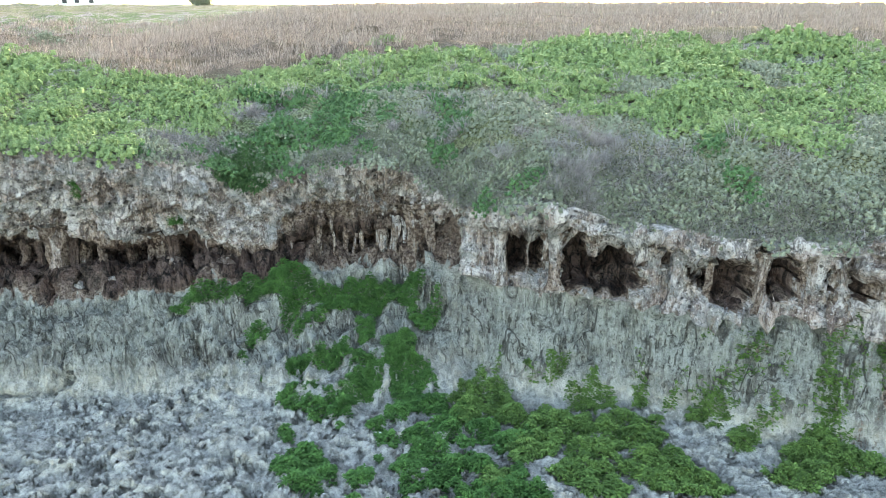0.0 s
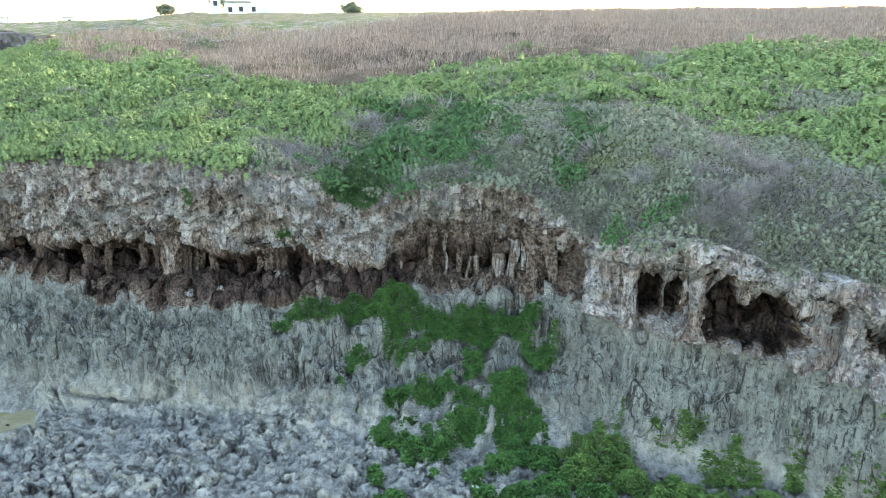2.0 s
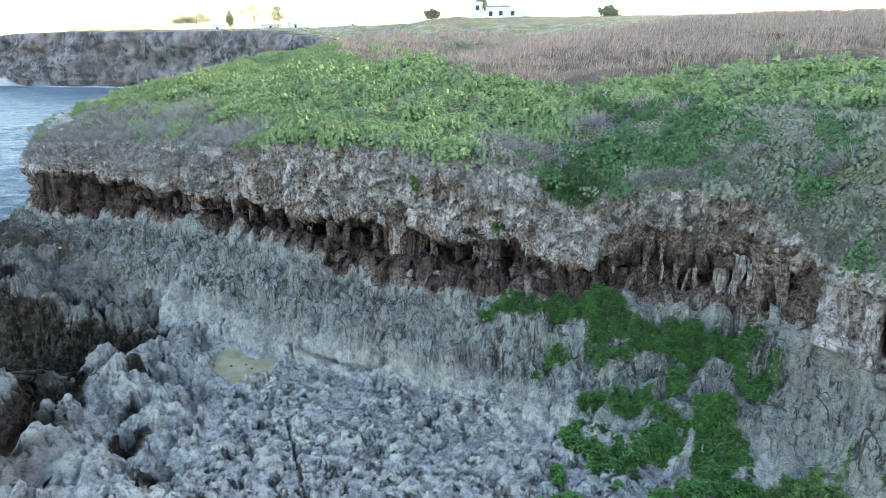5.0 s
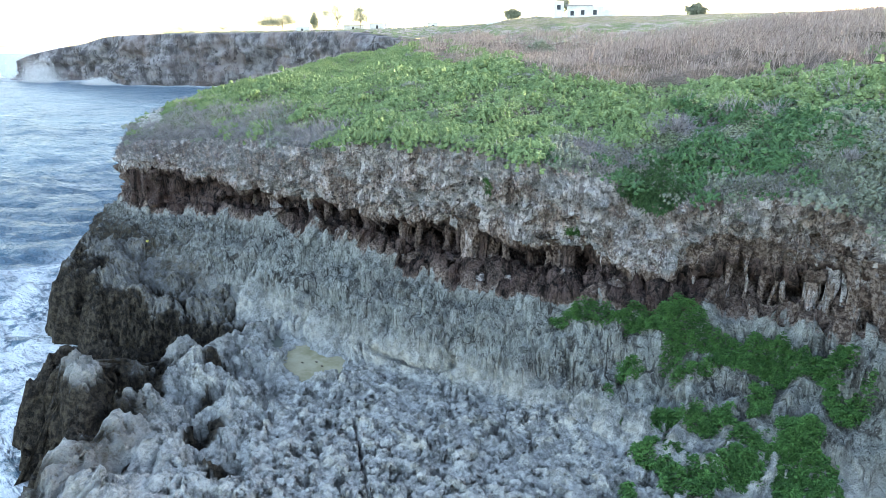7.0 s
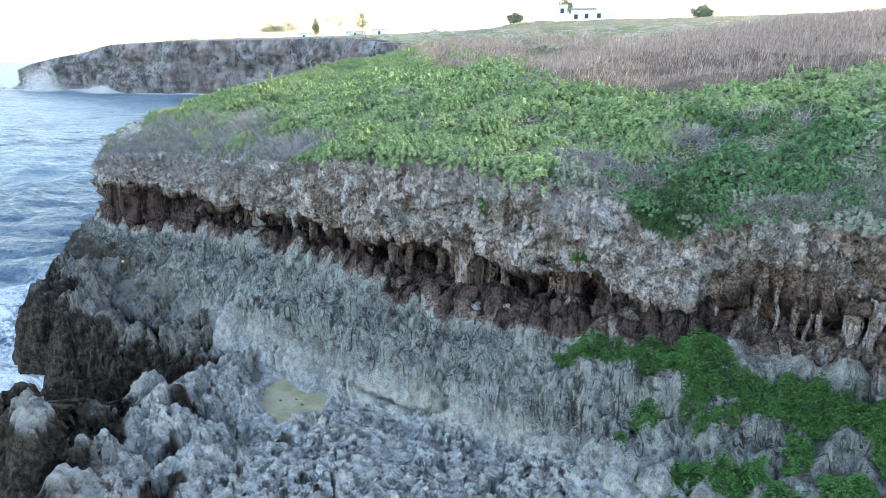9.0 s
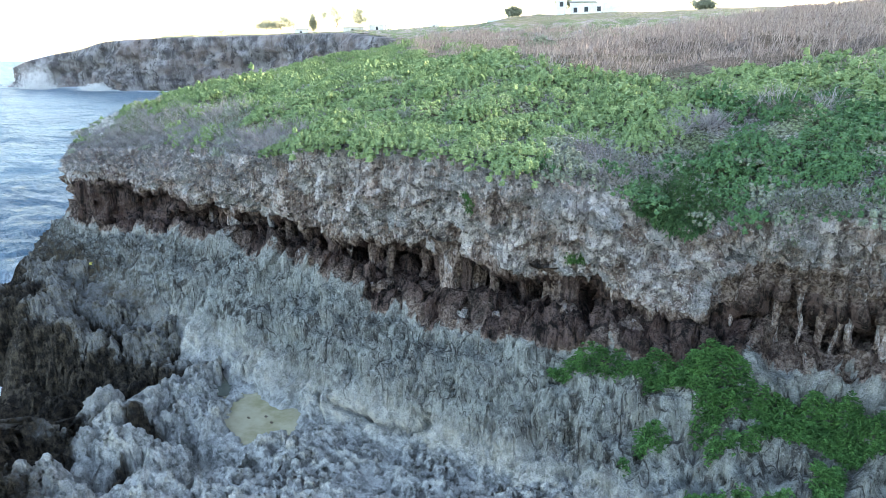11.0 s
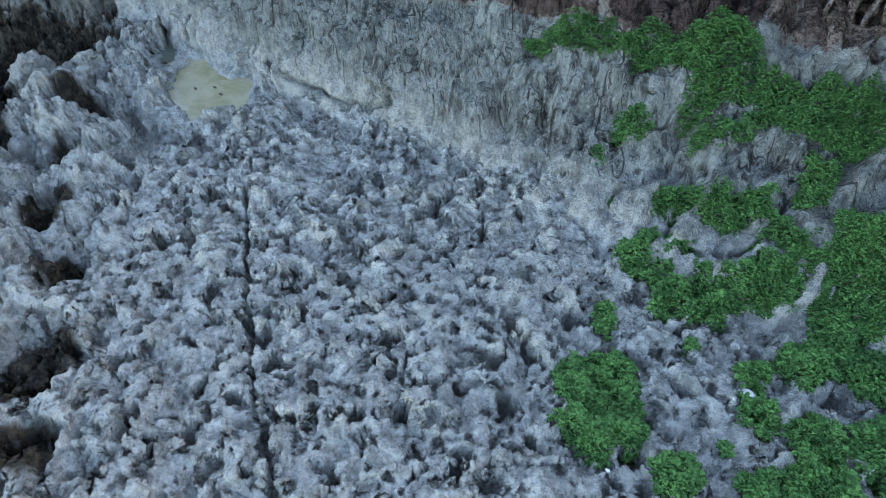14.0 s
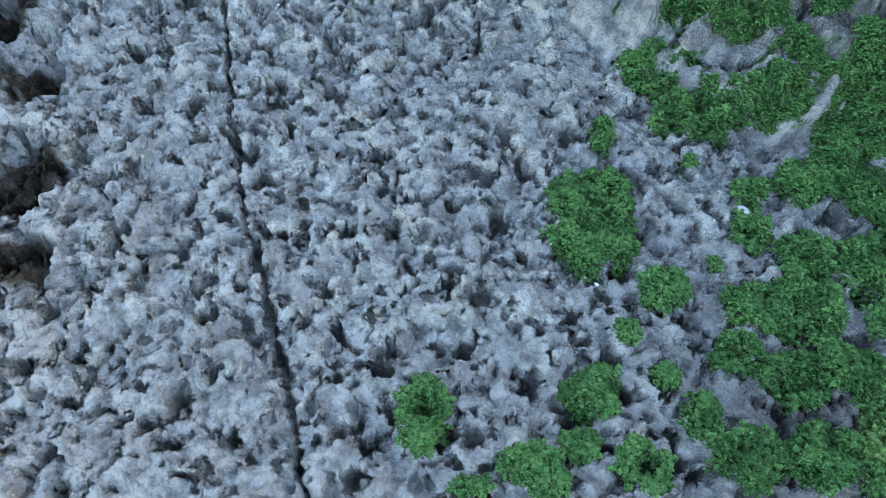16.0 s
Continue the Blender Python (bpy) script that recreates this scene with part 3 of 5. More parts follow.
pale = np.clip(in_face * smooth(0.0, 0.45, vnoise(X * 0.4, Y * 0.4, Z * 0.4, 71)) * (1 - 0.8 * under_arch), 0, 1)
sea_side = smooth(-46, -54, X) * smooth(4.2, 1.0, Z)
CLIFF_POS, CLIFF_NRM = pos, normals(pos)
if (CLIFF_NRM[300, 100] @ np.array([0, -1, 0])) < 0:
    CLIFF_NRM = -CLIFF_NRM
cliff = new("cliff", build_mesh("cliff", pos.reshape(-1, 3), grid_quads(NU, NV), ROCK, {"brown": brown.ravel(), "wet_or_dim": np.maximum(np.maximum(0.8 * sea_side, 0.42 * in_wall * smooth(-37, -45, X)), 0.6 * smooth(-38, -46, X) * smooth(3.4, 0.6, Z)).ravel(), "pale": pale.ravel(), "flute": band(v, ends[1] + 12, ends[3], 9).ravel(), "face": np.maximum(in_face, in_cave * smooth(0, 3, X)).ravel(), "earth": smooth(ends[9] - 5, ends[9] + 3, v).ravel()}))
tagged(cliff, "weathered grey and brown reef limestone cliff, undercut by a dark notch", "cliff", kind="structure")

# ---- the shelf at the cliff's foot ----
CRACK = [(-20.6, 26.4), (-17.4, 23.7), (-15.6, 22.3), (-13.2, 20.5), (-11.9, 19.8), (-10.3, 18.7), (-8.8, 17.7), (-6.6, 16.1)]
# sunken pockets of dark wet rock: x, y, radius
DARK_POCKETS = [(-19.8, 17.5, 1.3), (-17.3, 16.2, 0.9), (-23.4, 20.2, 0.8), (-26.4, 21.6, 0.9), (-29.4, 23.6, 0.9), (-26.6, 25.0, 0.6), (-31.4, 26.2, 0.9), (-30.6, 19.6, 1.2), (-33.6, 22.6, 1.3)]
edge_y = curve([(-70, 38.5), (-64, 33), (-59, 28.2), (-51.7, 25.8), (-47, 24.2), (-43.6, 21.9), (-40.7, 19.6), (-37.9, 18.0), (-33.5, 15.6), (-28, 12.6), (-20, 5), (-12, -5), (30, -30)])


def shelf_z(x, y):
    z = base_z(np.clip(x, -62, 28)) * smooth(20, 32, y) + 0.28 * fbm(x * 0.16, y * 0.16, 0 * x, 3, 81)
    rugged = smooth(-22, -33, x) + 0.25
    z += rugged * (0.5 * fbm(x * 0.3, y * 0.3, 0 * x, 3, 85) - 0.1)
    rough_ = smooth(-21, -30, x)
    wx = x + 0.24 * vnoise(x * 1.4, y * 1.4, 0 * x, 89) + 0.1 * vnoise(x * 3.7, y * 3.7, 0 * x, 88)
    wy = y + 0.24 * vnoise(x * 1.4, y * 1.4, 0 * x + 5, 90) + 0.1 * vnoise(x * 3.7, y * 3.7, 0 * x + 5, 88)
    z += rough_ * (2.2 * scatter(wx * 0.52, wy * 0.52, 87, knob) - 1.15)
    z += rough_ * 0.75 * (scatter(wx * 1.2 + 9, wy * 1.2, 92, knob) - 0.4)
    z += 0.34 * (scatter(wx * 1.05, wy * 1.05, 91, knob) - 0.45) + 0.16 * ridged(wx * 0.7, wy * 0.7, 0 * x, 3, 101)
    z += 0.13 * (scatter(wx * 2.4, wy * 2.4, 95, knob) - 0.4)
    z -= (1 - 0.6 * rough_) * (1.15 * scatter(wx * 1.15 + 7, wy * 1.15, 99, hole) + 0.4 * scatter(wx * 2.6 + 3, wy * 2.6, 104, hole))
    near = np.full(np.shape(x), 9.0)
    for (ax, ay), (bx, by) in zip(CRACK, CRACK[1:]):
        ex, ey = bx - ax, by - ay
        t = np.clip(((x - ax) * ex + (y - ay) * ey) / (ex * ex + ey * ey), 0, 1)
        near = np.minimum(near, np.hypot(x - ax - t * ex, y - ay - t * ey))
    z -= 0.9 * smooth(0.12, 0.03, near + 0.07 * vnoise(x * 2, y * 2, 0 * x, 111))
    for px_, py_, rad in DARK_POCKETS:
        z = z - 1.1 * smooth(1.3, 0.3, np.hypot((wx - px_) * 0.7, wy - py_) / rad + 0.75 * vnoise(x * 0.9, y * 0.9, 0 * x, 118) + 0.3 * vnoise(x * 2.3, y * 2.3, 0 * x, 119))
    # tide pool, its inlet, a shallow pan and the gully that drains to the sea
    wob = 0.35 * vnoise(x * 0.9, y * 0.9, 0 * x, 113)
    pool = np.hypot((x + 28.4 + 0.45 * (y - 30.6)) / 2.3, (y - 30.6) / 1.75) + wob * 0.7
    chan = np.hypot((x + 33.6 + 1.5 * (y - 32.4)) / 0.75, (y - 32.4) / 2.2) + wob
    z = z + (np.minimum(z, -0.95) - z) * smooth(1.42, 1.0, pool) + (np.minimum(z, -0.85) - z) * smooth(1.3, 0.8, chan)
    rim_ = smooth(1.9, 1.5, pool) * smooth(1.0, 1.3, pool)
    z = z + rim_ * np.maximum(-0.35 - z, 0)
    pan = np.hypot((x + 20.8) / 1.1, (y - 31.5) / 0.7)
    z -= 0.3 * smooth(1.2, 0.6, pan)
    e = y - edge_y(x) + 1.1 * vnoise(x * 0.22, y * 0.22, 0 * x, 115) + 0.7 * vnoise(x * 0.7, y * 0.7, 0 * x, 116)
    gully = smooth(4.8, 1.6, np.abs((y - 25.6) - 0.42 * (x + 42) + 0.9 * vnoise(x * 0.35, y * 0.35, 0 * x, 117))) * smooth(-34.5, -38.0, x)
    z -= gully * 3.2
    return z - 7.5 * smooth(3.2, -2.0, e) ** 1.6


def sow_shelf():
    xs = np.concatenate([np.arange(-72, -46, 0.22), np.arange(-46, -27, 0.11), np.arange(-27, -22, 0.09), np.arange(-22, 3.5, 0.06), np.arange(3.5, 20, 0.1), np.arange(20, 30, 0.25)])
    t = np.concatenate([np.linspace(0, 1, 50)[:-1] * 0.45, np.linspace(0.45, 1, 360)])
    top = np.where(xs < -62, 40.0, base_y(xs) + 1.5)
    lo = np.minimum(edge_y(xs) - 4, 8.0)
    lo = np.where(xs < -36, edge_y(xs) - 4, np.maximum(lo, -14))
    y = lo[:, None] + (top - lo)[:, None] * t[None, :]
    x = np.broadcast_to(xs[:, None], y.shape)
    z = shelf_z(x, y)
    p = np.stack([x, y, z], -1)
    n = normals(p)
    n = np.where(n[..., 2:] < 0, -n, n)
    d = 0.085 * fbm(x * 2.6, y * 2.6, z * 2.6, 5, 109, 0.66) + 0.11 * (0.45 - cells(x * 3.3, y * 3.3, z * 3.3, 107)) + 0.10 * (cells(x * 6.5, y * 6.5, z * 6.5, 108) - 0.5)
    d = d - 0.22 * smooth(0.36, 0.2, cells(x * 1.8, y * 1.8, z * 1.8, 110))
    p = p + n * d[..., None]
    x, y, z = p[..., 0], p[..., 1], p[..., 2]
    jx, jy = 0.085 * fbm(x * 1.7, y * 1.7, z * 2.3, 3, 121), 0.085 * fbm(x * 1.7, y * 1.7, z * 2.3 + 9, 3, 125)
    return np.stack([x + jx, y + jy, z], -1)


sp = sow_shelf()
wob_ = vnoise(sp[..., 0] * 0.4, sp[..., 1] * 0.4, 0 * sp[..., 0], 131)
by_sea = smooth(10.0, 4.5, sp[..., 1] - edge_y(sp[..., 0])) * smooth(-24, -30, sp[..., 0])
wet_or_dim = np.maximum(smooth(0.2, -1.1, sp[..., 2] + 0.5 * wob_) * smooth(-30, -36, sp[..., 0]), 0.95 * smooth(1.7, 0.0, sp[..., 2] + wob_) * by_sea)
wet_or_dim = np.maximum(wet_or_dim, 0.42 * smooth(-27, -38, sp[..., 0]) + 0.14 * smooth(-36, -40, sp[..., 0]))
for px_, py_, rad in DARK_POCKETS:
    wet_or_dim = np.maximum(wet_or_dim, 0.9 * smooth(1.3, 0.6, np.hypot(sp[..., 0] - px_, sp[..., 1] - py_) / rad + 0.4 * wob_))
# dimness painted into the shelf's colour about x 0 to 4, y below 27
wet_or_dim = np.maximum(wet_or_dim, 0.5 * smooth(-2.2, 0.3, sp[..., 0] + 1.2 * wob_) * smooth(5.0, 3.0, sp[..., 0]) * smooth(29, 26, sp[..., 1]))
wet_or_dim = np.maximum(wet_or_dim, smooth(-1.4, -2.4, sp[..., 2]))
none = np.zeros(sp.shape[0] * sp.shape[1])
shelf = new("rock_shelf", build_mesh("rock_shelf", sp.reshape(-1, 3), grid_quads(*sp.shape[:2]), ROCK, {"brown": none, "wet_or_dim": wet_or_dim.ravel(), "pale": none, "flute": none, "face": none}))
tagged(shelf, "pitted pale grey limestone shelf with sharp knobs and holes", "rock shelf", kind="structure")

reed_y = curve([(-120, 135), (-50, 78), (-32, 58), (-21, 47.5), (-15.5, 49.5), (-9, 58), (0, 66), (10, 68), (40, 70), (90, 84), (200, 120)])

# ---- land behind the rim, one sheet to the skyline ----
def spread(a, b, near, far, grow):
    """Steps from a to b that grow from near to far."""
    out, s = [a], near
    while abs(out[-1] - a) < abs(b - a):
        out.append(out[-1] + math.copysign(s, b - a))
        s = min(s * grow, far)
    return out


gx = np.array(sorted(set(spread(-20, -680, 0.45, 9, 1.012) + spread(-20, 700, 0.45, 30, 1.03)[1:])))
gy = np.array(spread(29, 1300, 0.45, 25, 1.016))
lx, ly = np.meshgrid(gx, gy, indexing="ij")
ld = inland(lx, ly)
lz = land_z(lx, ly) - 0.25 * (1 - smooth(1.5, 3.5, ld))
keep = ld > 0.9
quads = grid_quads(*lx.shape)
quads = quads[keep.ravel()[quads].all(1)]
used, quads = np.unique(quads, return_inverse=True)
land = new("ground", build_mesh("ground", np.stack([lx, ly, lz], -1).reshape(-1, 3)[used], quads.reshape(-1, 4), SOIL, {"reedy": (smooth(-2, 3, ly - reed_y(lx)) * (ly < 130)).reshape(-1)[used]}))
tagged(land, "grassy land rising gently behind the cliff", "ground", kind="structure")


# ---- the far headland's cliff ----
def far_cliff():
    xs = np.arange(-600, -80, 1.1)
    t = np.linspace(0, 1, 56)
    top = far_rim(xs) + 0.4
    x = np.broadcast_to(xs[:, None], (len(xs), len(t))) * 1.0
    z = -8 + (top + 8)[:, None] * t[None, :]
    out = 3.0 * ridged(x * 0.03, z * 0.02, 0 * x, 3, 151) + 4.0 * fbm(x * 0.07, z * 0.11, 0 * x, 5, 153, 0.6) + 3.5 * (0.5 - cells(x * 0.09, z * 0.14, 0 * x, 155)) + 1.6 * (0.5 - cells(x * 0.22, z * 0.3, 0 * x, 159))
    cut = 4.5 * smooth(0.05, 0.5, vnoise(x * 0.035, z * 0 + 3, 0 * x, 157)) * smooth(13, 5, z) * smooth(-6, 1, z)
    y = coast(x) - 1.0 + (1 - t[None, :]) * -2.5 - out * (1 - t[None, :] ** 6) + cut
    y[:, -1] = coast(xs) + 10
    return np.stack([x, y, z], -1)


def far_rock():
    m = Mat("far_limestone", 0.95, 0.1)
    c = m.mix(m.span(m.noise(0.16, 7, 0.7, m.stretch(1, 1, 0.5)), 0.38, 0.62), (0.11, 0.103, 0.105), (0.36, 0.34, 0.34))
    c = m.mix(m.span(m.noise(0.05, 5), 0.48, 0.6, 0, 0.4), c, (0.27, 0.20, 0.175))
    c = m.mix(m.span(m.noise(0.3, 5, 0.7, m.stretch(1, 1, 0.3)), 0.56, 0.64, 0, 0.7), c, (0.035, 0.03, 0.03))
    m.colour(c).bump(m.noise(0.35, 8, 0.75), 1.0, 2.5)
    return m.m


fp = far_cliff()
headland = new("headland", build_mesh("headland", fp.reshape(-1, 3), grid_quads(*fp.shape[:2]), far_rock()))
tagged(headland, "distant brown and grey sea cliff across the bay", "headland", kind="structure")

# ---- the sea ----
def sow_sea():
    gx = np.array(sorted(set(spread(-50, -3500, 0.6, 60, 1.016) + spread(-50, 900, 0.7, 60, 1.06)[1:])))
    gy = np.array(sorted(set(spread(30, 3500, 0.6, 60, 1.018) + spread(30, -900, 0.9, 60, 1.06)[1:])))
    x, y = np.meshgrid(gx, gy, indexing="ij")
    u, w = 0.82 * x + 0.57 * y, 0.82 * y - 0.57 * x
    swell = 0.5 * vnoise(x * 0.05, y * 0.08, 0 * x, 141) + 0.36 * ridged(u * 0.14 + 0.5 * vnoise(x * 0.1, y * 0.1, 0 * x, 147), w * 0.3, 0 * x, 3, 143)
    near = np.exp(-np.hypot(x + 60, y - 35) / 260)
    shore = np.maximum(inland(x, y) / 14 + 1.1, np.where(x > -75, 1.1 - np.abs(y - edge_y(np.clip(x, -70, 30)) + 3.0) / 10, 0))
    streaks = smooth(0.35, 0.75, vnoise(x * 0.012, y * 0.04, 0 * x, 145))
    foam = np.clip(smooth(0.05, 0.75, shore) + 0.06 * streaks + 0.35 * smooth(1.25, 1.6, ridged(u * 0.1, w * 0.21, 0 * x, 3, 143)), 0, 1)
    z = SEA_Z + swell * (0.6 + 0.5 * near) * (1 - 0.9 * smooth(-58, -46, x))
    return np.stack([x, y, z], -1), foam


wp, foam = sow_sea()
sea = new("sea", build_mesh("sea", wp.reshape(-1, 3), grid_quads(*wp.shape[:2]), SEA, {"foam": foam.ravel()}))
tagged(sea, "choppy blue sea with white foam along the rocks", "sea", kind="structure")


# ---- water of the tide pool ----
def pool_material(name, deep, shallow):
    m = Mat(name, 0.08, 0.5)
    c = m.mix(m.span(m.noise(0.5, 4), 0.35, 0.65), deep, shallow)
    m.colour(c).bump(m.noise(6, 3), 0.15, 0.02)
    return m.m


def disc(cx, cy, z, rx, ry, n=40):
    a = np.linspace(0, 2 * np.pi, n, endpoint=False)
    v = np.concatenate([[[cx, cy, z]], np.stack([cx + rx * np.cos(a), cy + ry * np.sin(a), 0 * a + z], -1)])
    i = np.arange(n)
    q = np.stack([0 * i, i + 1, (i + 1) % n + 1], -1)
    return v, q


POOL = pool_material("murky_pool_water", (0.25, 0.225, 0.12), (0.42, 0.38, 0.26))
INLET = pool_material("dark_inlet_water", (0.05, 0.06, 0.05), (0.10, 0.115, 0.095))
for cx, cy, z, rx, ry, text in ((-28.5, 30.7, -0.52, 3.3, 2.5, "still murky sand-coloured tide pool in the rock"), (-33.6, 32.4, -0.75, 2.0, 1.8, "narrow still inlet of dark pool water")):
    v_, q_ = disc(cx, cy, z, rx, ry)
    tagged(new("tide_pool", build_mesh("tide_pool", v_, q_, POOL if rx > 3 else INLET)), text, "water", kind="structure")


# ---- columns, draperies and blocks in the notch ----
def flow_stone(height, r0, r1, seed, flat=0.8, waist=0.6):
    """A dripstone column about z, from the foot up, with flutes and knobs."""
    nt, na = (30, 30) if r0 > 0.1 else (14, 12)
    t, a = np.linspace(0, 1, nt), np.linspace(0, 2 * np.pi, na, endpoint=False)
    tt, aa = np.meshgrid(t, a, indexing="ij")
    r = (r0 + (r1 - r0) * tt) * (1 - (1 - waist) * np.sin(np.pi * tt) ** 0.8) * (1 + 0.5 * smooth(0.8, 1.0, tt) + 0.4 * smooth(0.2, 0.0, tt))
    s = seed * 7.31
    cx, cy = np.cos(aa), np.sin(aa)
    r = r * (1 + 0.34 * ridged(cx * 1.5 + s, cy * 1.5, tt * height * 0.22, 2, seed) + 0.34 * fbm(cx * 1.7 + s, cy * 1.7, tt * height * 1.1, 3, seed) + 0.22 * (0.5 - cells(cx * 2.3 + s, cy * 2.3, tt * height * 1.9, seed)))
    bend = 0.05 * height * vnoise(tt * 2.0 + s, 0 * tt, 0 * tt, seed + 3) * np.sin(np.pi * tt)
    v = np.stack([r * cx + bend, r * cy * flat, tt * height], -1).reshape(-1, 3)
    i = np.arange(nt * na).reshape(nt, na)
    q = np.stack([i[:-1], np.roll(i[:-1], -1, 1), np.roll(i[1:], -1, 1), i[1:]], -1).reshape(-1, 4)
    return v, q


def boulder(rx, ry, rz, seed):
    """A lumpy block: a ball with flattened, pitted sides."""
    u, w = np.meshgrid(np.linspace(0, np.pi, 20), np.linspace(0, 2 * np.pi, 28, endpoint=False), indexing="ij")
    n = np.stack([np.sin(u) * np.cos(w), np.sin(u) * np.sin(w), np.cos(u)], -1)
    s = seed * 3.17
    r = 1 + 0.28 * fbm(n[..., 0] * 1.6 + s, n[..., 1] * 1.6, n[..., 2] * 1.6, 4, seed) + 0.25 * (0.5 - cells(n[..., 0] * 2.2 + s, n[..., 1] * 2.2, n[..., 2] * 2.2, seed))
    v = (n * r[..., None] * np.array([rx, ry, rz])).reshape(-1, 3)
    i = np.arange(20 * 28).reshape(20, 28)
    q = np.stack([i[:-1], i[1:], np.roll(i[1:], -1, 1), np.roll(i[:-1], -1, 1)], -1).reshape(-1, 4)
    return v, q


def stone(name, geo, at, tone, label=""):
    v_, q_ = geo
    n = len(v_)
    v_ = v_ + np.array(at)
    v_ = v_ + 0.05 * np.stack([vnoise(v_[:, 0] * 4, v_[:, 1] * 4, v_[:, 2] * 4 + 9 * k, 160 + k) for k in range(3)], -1)
    me = build_mesh(name, v_, q_, ROCK, {"brown": np.full(n, tone), "wet_or_dim": np.zeros(n), "pale": np.zeros(n), "flute": np.full(n, 0.2), "face": np.full(n, 0.7)})
    return part(name, me, cliff, label)


# x, foot above the ledge, radius at foot and at roof, depth behind the roof's edge, brownness
COLUMNS = [(-43.4, 0.0, 0.55, 0.7, 0.5, 0.6), (-38.4, 0.4, 0.25, 0.3, 0.3, 0.2), (-36.6, 0.3, 0.4, 0.5, 0.9, 0.8), (-22.0, -0.2, 0.5, 0.75, 0.1, 0.62), (-21.3, 0.0, 0.3, 0.5, 0.5, 0.85), (-18.2, 0.0, 0.22, 0.35, 0.9, 0.85),
           (-16.7, 0.0, 0.9, 1.0, 0.9, 0.7), (-8.85, 0.0, 0.12, 0.16, 0.15, 0.5), (-6.0, 0.1, 0.2, 0.26, 0.4, 0.65)]
MORE_COLUMNS = [(-7.3, 0.3, 0.1, 0.2, 0.2, 0.5), (-6.6, 0.5, 0.08, 0.16, 0.1, 0.55), (-5.3, 0.2, 0.1, 0.18, 0.1, 0.5), (-4.75, 0.0, 0.12, 0.2, 0.2, 0.55), (-3.9, 0.0, 0.4, 0.62, 0.3, 0.55), (-3.0, 0.0, 0.22, 0.4, 0.2, 0.52), (-2.4, 0.2, 0.1, 0.2, 0.1, 0.5), (-1.7, 0.0, 0.4, 0.6, 0.2, 0.6), (-0.7, 0.0, 0.3, 0.5, 0.1, 0.6)]
for k, (x, up, r0, r1, back, tone) in enumerate(COLUMNS + MORE_COLUMNS):
    z0, z1 = float(lip_z(x)) - 0.25 + up, float(roof_z(x)) + 0.55
    y = max(float(roof_y(x)), float(lip_y(x)) + 0.25) + back
    stone("column", flow_stone(z1 - z0, r0, r1, k + 1), (x, y, z0), tone, "pale dripstone column" if tone < 0.4 else "brown dripstone column")
for k, (x, z0, z1, r0, r1, tone) in enumerate([(5.65, 5.9, 9.0, 0.42, 0.44, 0.52), (5.25, 7.4, 9.0, 0.12, 0.24, 0.55), (3.05, 5.8, 8.9, 0.3, 0.34, 0.42), (10.45, 5.6, 8.6, 0.3, 0.34, 0.3), (11.5, 5.4, 8.9, 0.42, 0.4, 0.35), (12.68, 6.0, 8.8, 0.2, 0.2, 0.5), (14.85, 5.9, 9.0, 0.24, 0.28, 0.52), (16.65, 6.2, 8.9, 0.26, 0.3, 0.52), (17.7, 6.3, 8.9, 0.24, 0.3, 0.52)]):
    stone("column", flow_stone(z1 - z0, r0, r1, 140 + k, 0.9, 0.6), (x, 0.5 * float(lip_y(x)) + 0.5 * float(roof_y(x)) + 0.18, z0), tone, "pale tan dripstone pillar between the small caves")
for k in range(30):  # thinner ribs and draperies in the shade of the roof
    x = -47 + k * 1.32 + rng.uniform(-0.5, 0.5)
    z0, z1 = float(lip_z(x)) - 0.2, float(roof_z(x)) + 0.6
    r1 = rng.uniform(0.12, 0.5)
    y = max(float(roof_y(x)), float(lip_y(x)) + 0.3) + rng.uniform(0.3, 1.3)
    stone("column", flow_stone(z1 - z0, r1 * rng.uniform(0.5, 1.3), r1, 150 + k, 0.9, rng.uniform(0.5, 0.9)), (x, y, z0), rng.uniform(0.5, 0.9), "brown dripstone column")
for k in range(58):  # hanging drips along the roof's edge
    x = -46 + k * 1.13 + rng.uniform(-0.4, 0.4)
    r, l = rng.uniform(0.07, 0.2), rng.uniform(0.3, 1.0)
    z1 = float(roof_z(x)) + 0.3
    stone("stalactite", flow_stone(l, 0.25 * r, r, 60 + k, waist=0.95), (x, float(roof_y(x)) + rng.uniform(0.05, 0.9), z1 - l), rng.uniform(0.3, 0.9))
BLOCKS = [(-20.9, 0.65, 0.6), (-19.5, 0.6, 0.55), (-18.2, 0.55, 0.5), (-27.4, 0.45, 0.75), (-26.2, 0.6, 0.5), (-24.8, 0.7, 0.45), (-23.6, 0.5, 0.5), (-29.5, 0.7, 0.5), (-31.2, 0.8, 0.55), (-33.0, 0.6, 0.5), (-15.3, 0.9, 0.8), (-35.0, 0.7, 0.5), (-38.0, 0.7, 0.5), (-10.2, 0.7, 0.6), (8.2, 0.6, 0.4), (6.9, 0.5, 0.35), (13.8, 0.6, 0.4)]
BLOCKS += [(-46 + 0.98 * k + rng.uniform(-0.4, 0.4), rng.uniform(0.22, 0.6), rng.uniform(0.2, 0.6)) for k in range(38)]
for k, (x, r, hgt) in enumerate(BLOCKS):
    y = float(lip_y(x)) + 0.9 + 0.4 * (k % 3)
    stone("block", boulder(r, r * 0.8, hgt, 200 + k), (x, y, float(lip_z(x)) + 0.35 * hgt + 0.1), rng.uniform(0.4, 0.9))

# ---- where plants stand: the highest rock at each spot below the ledge ----
RX0, RY0, CELL = -40.0, 8.0, 0.1
top_z = np.full((670, 340), -99.0)
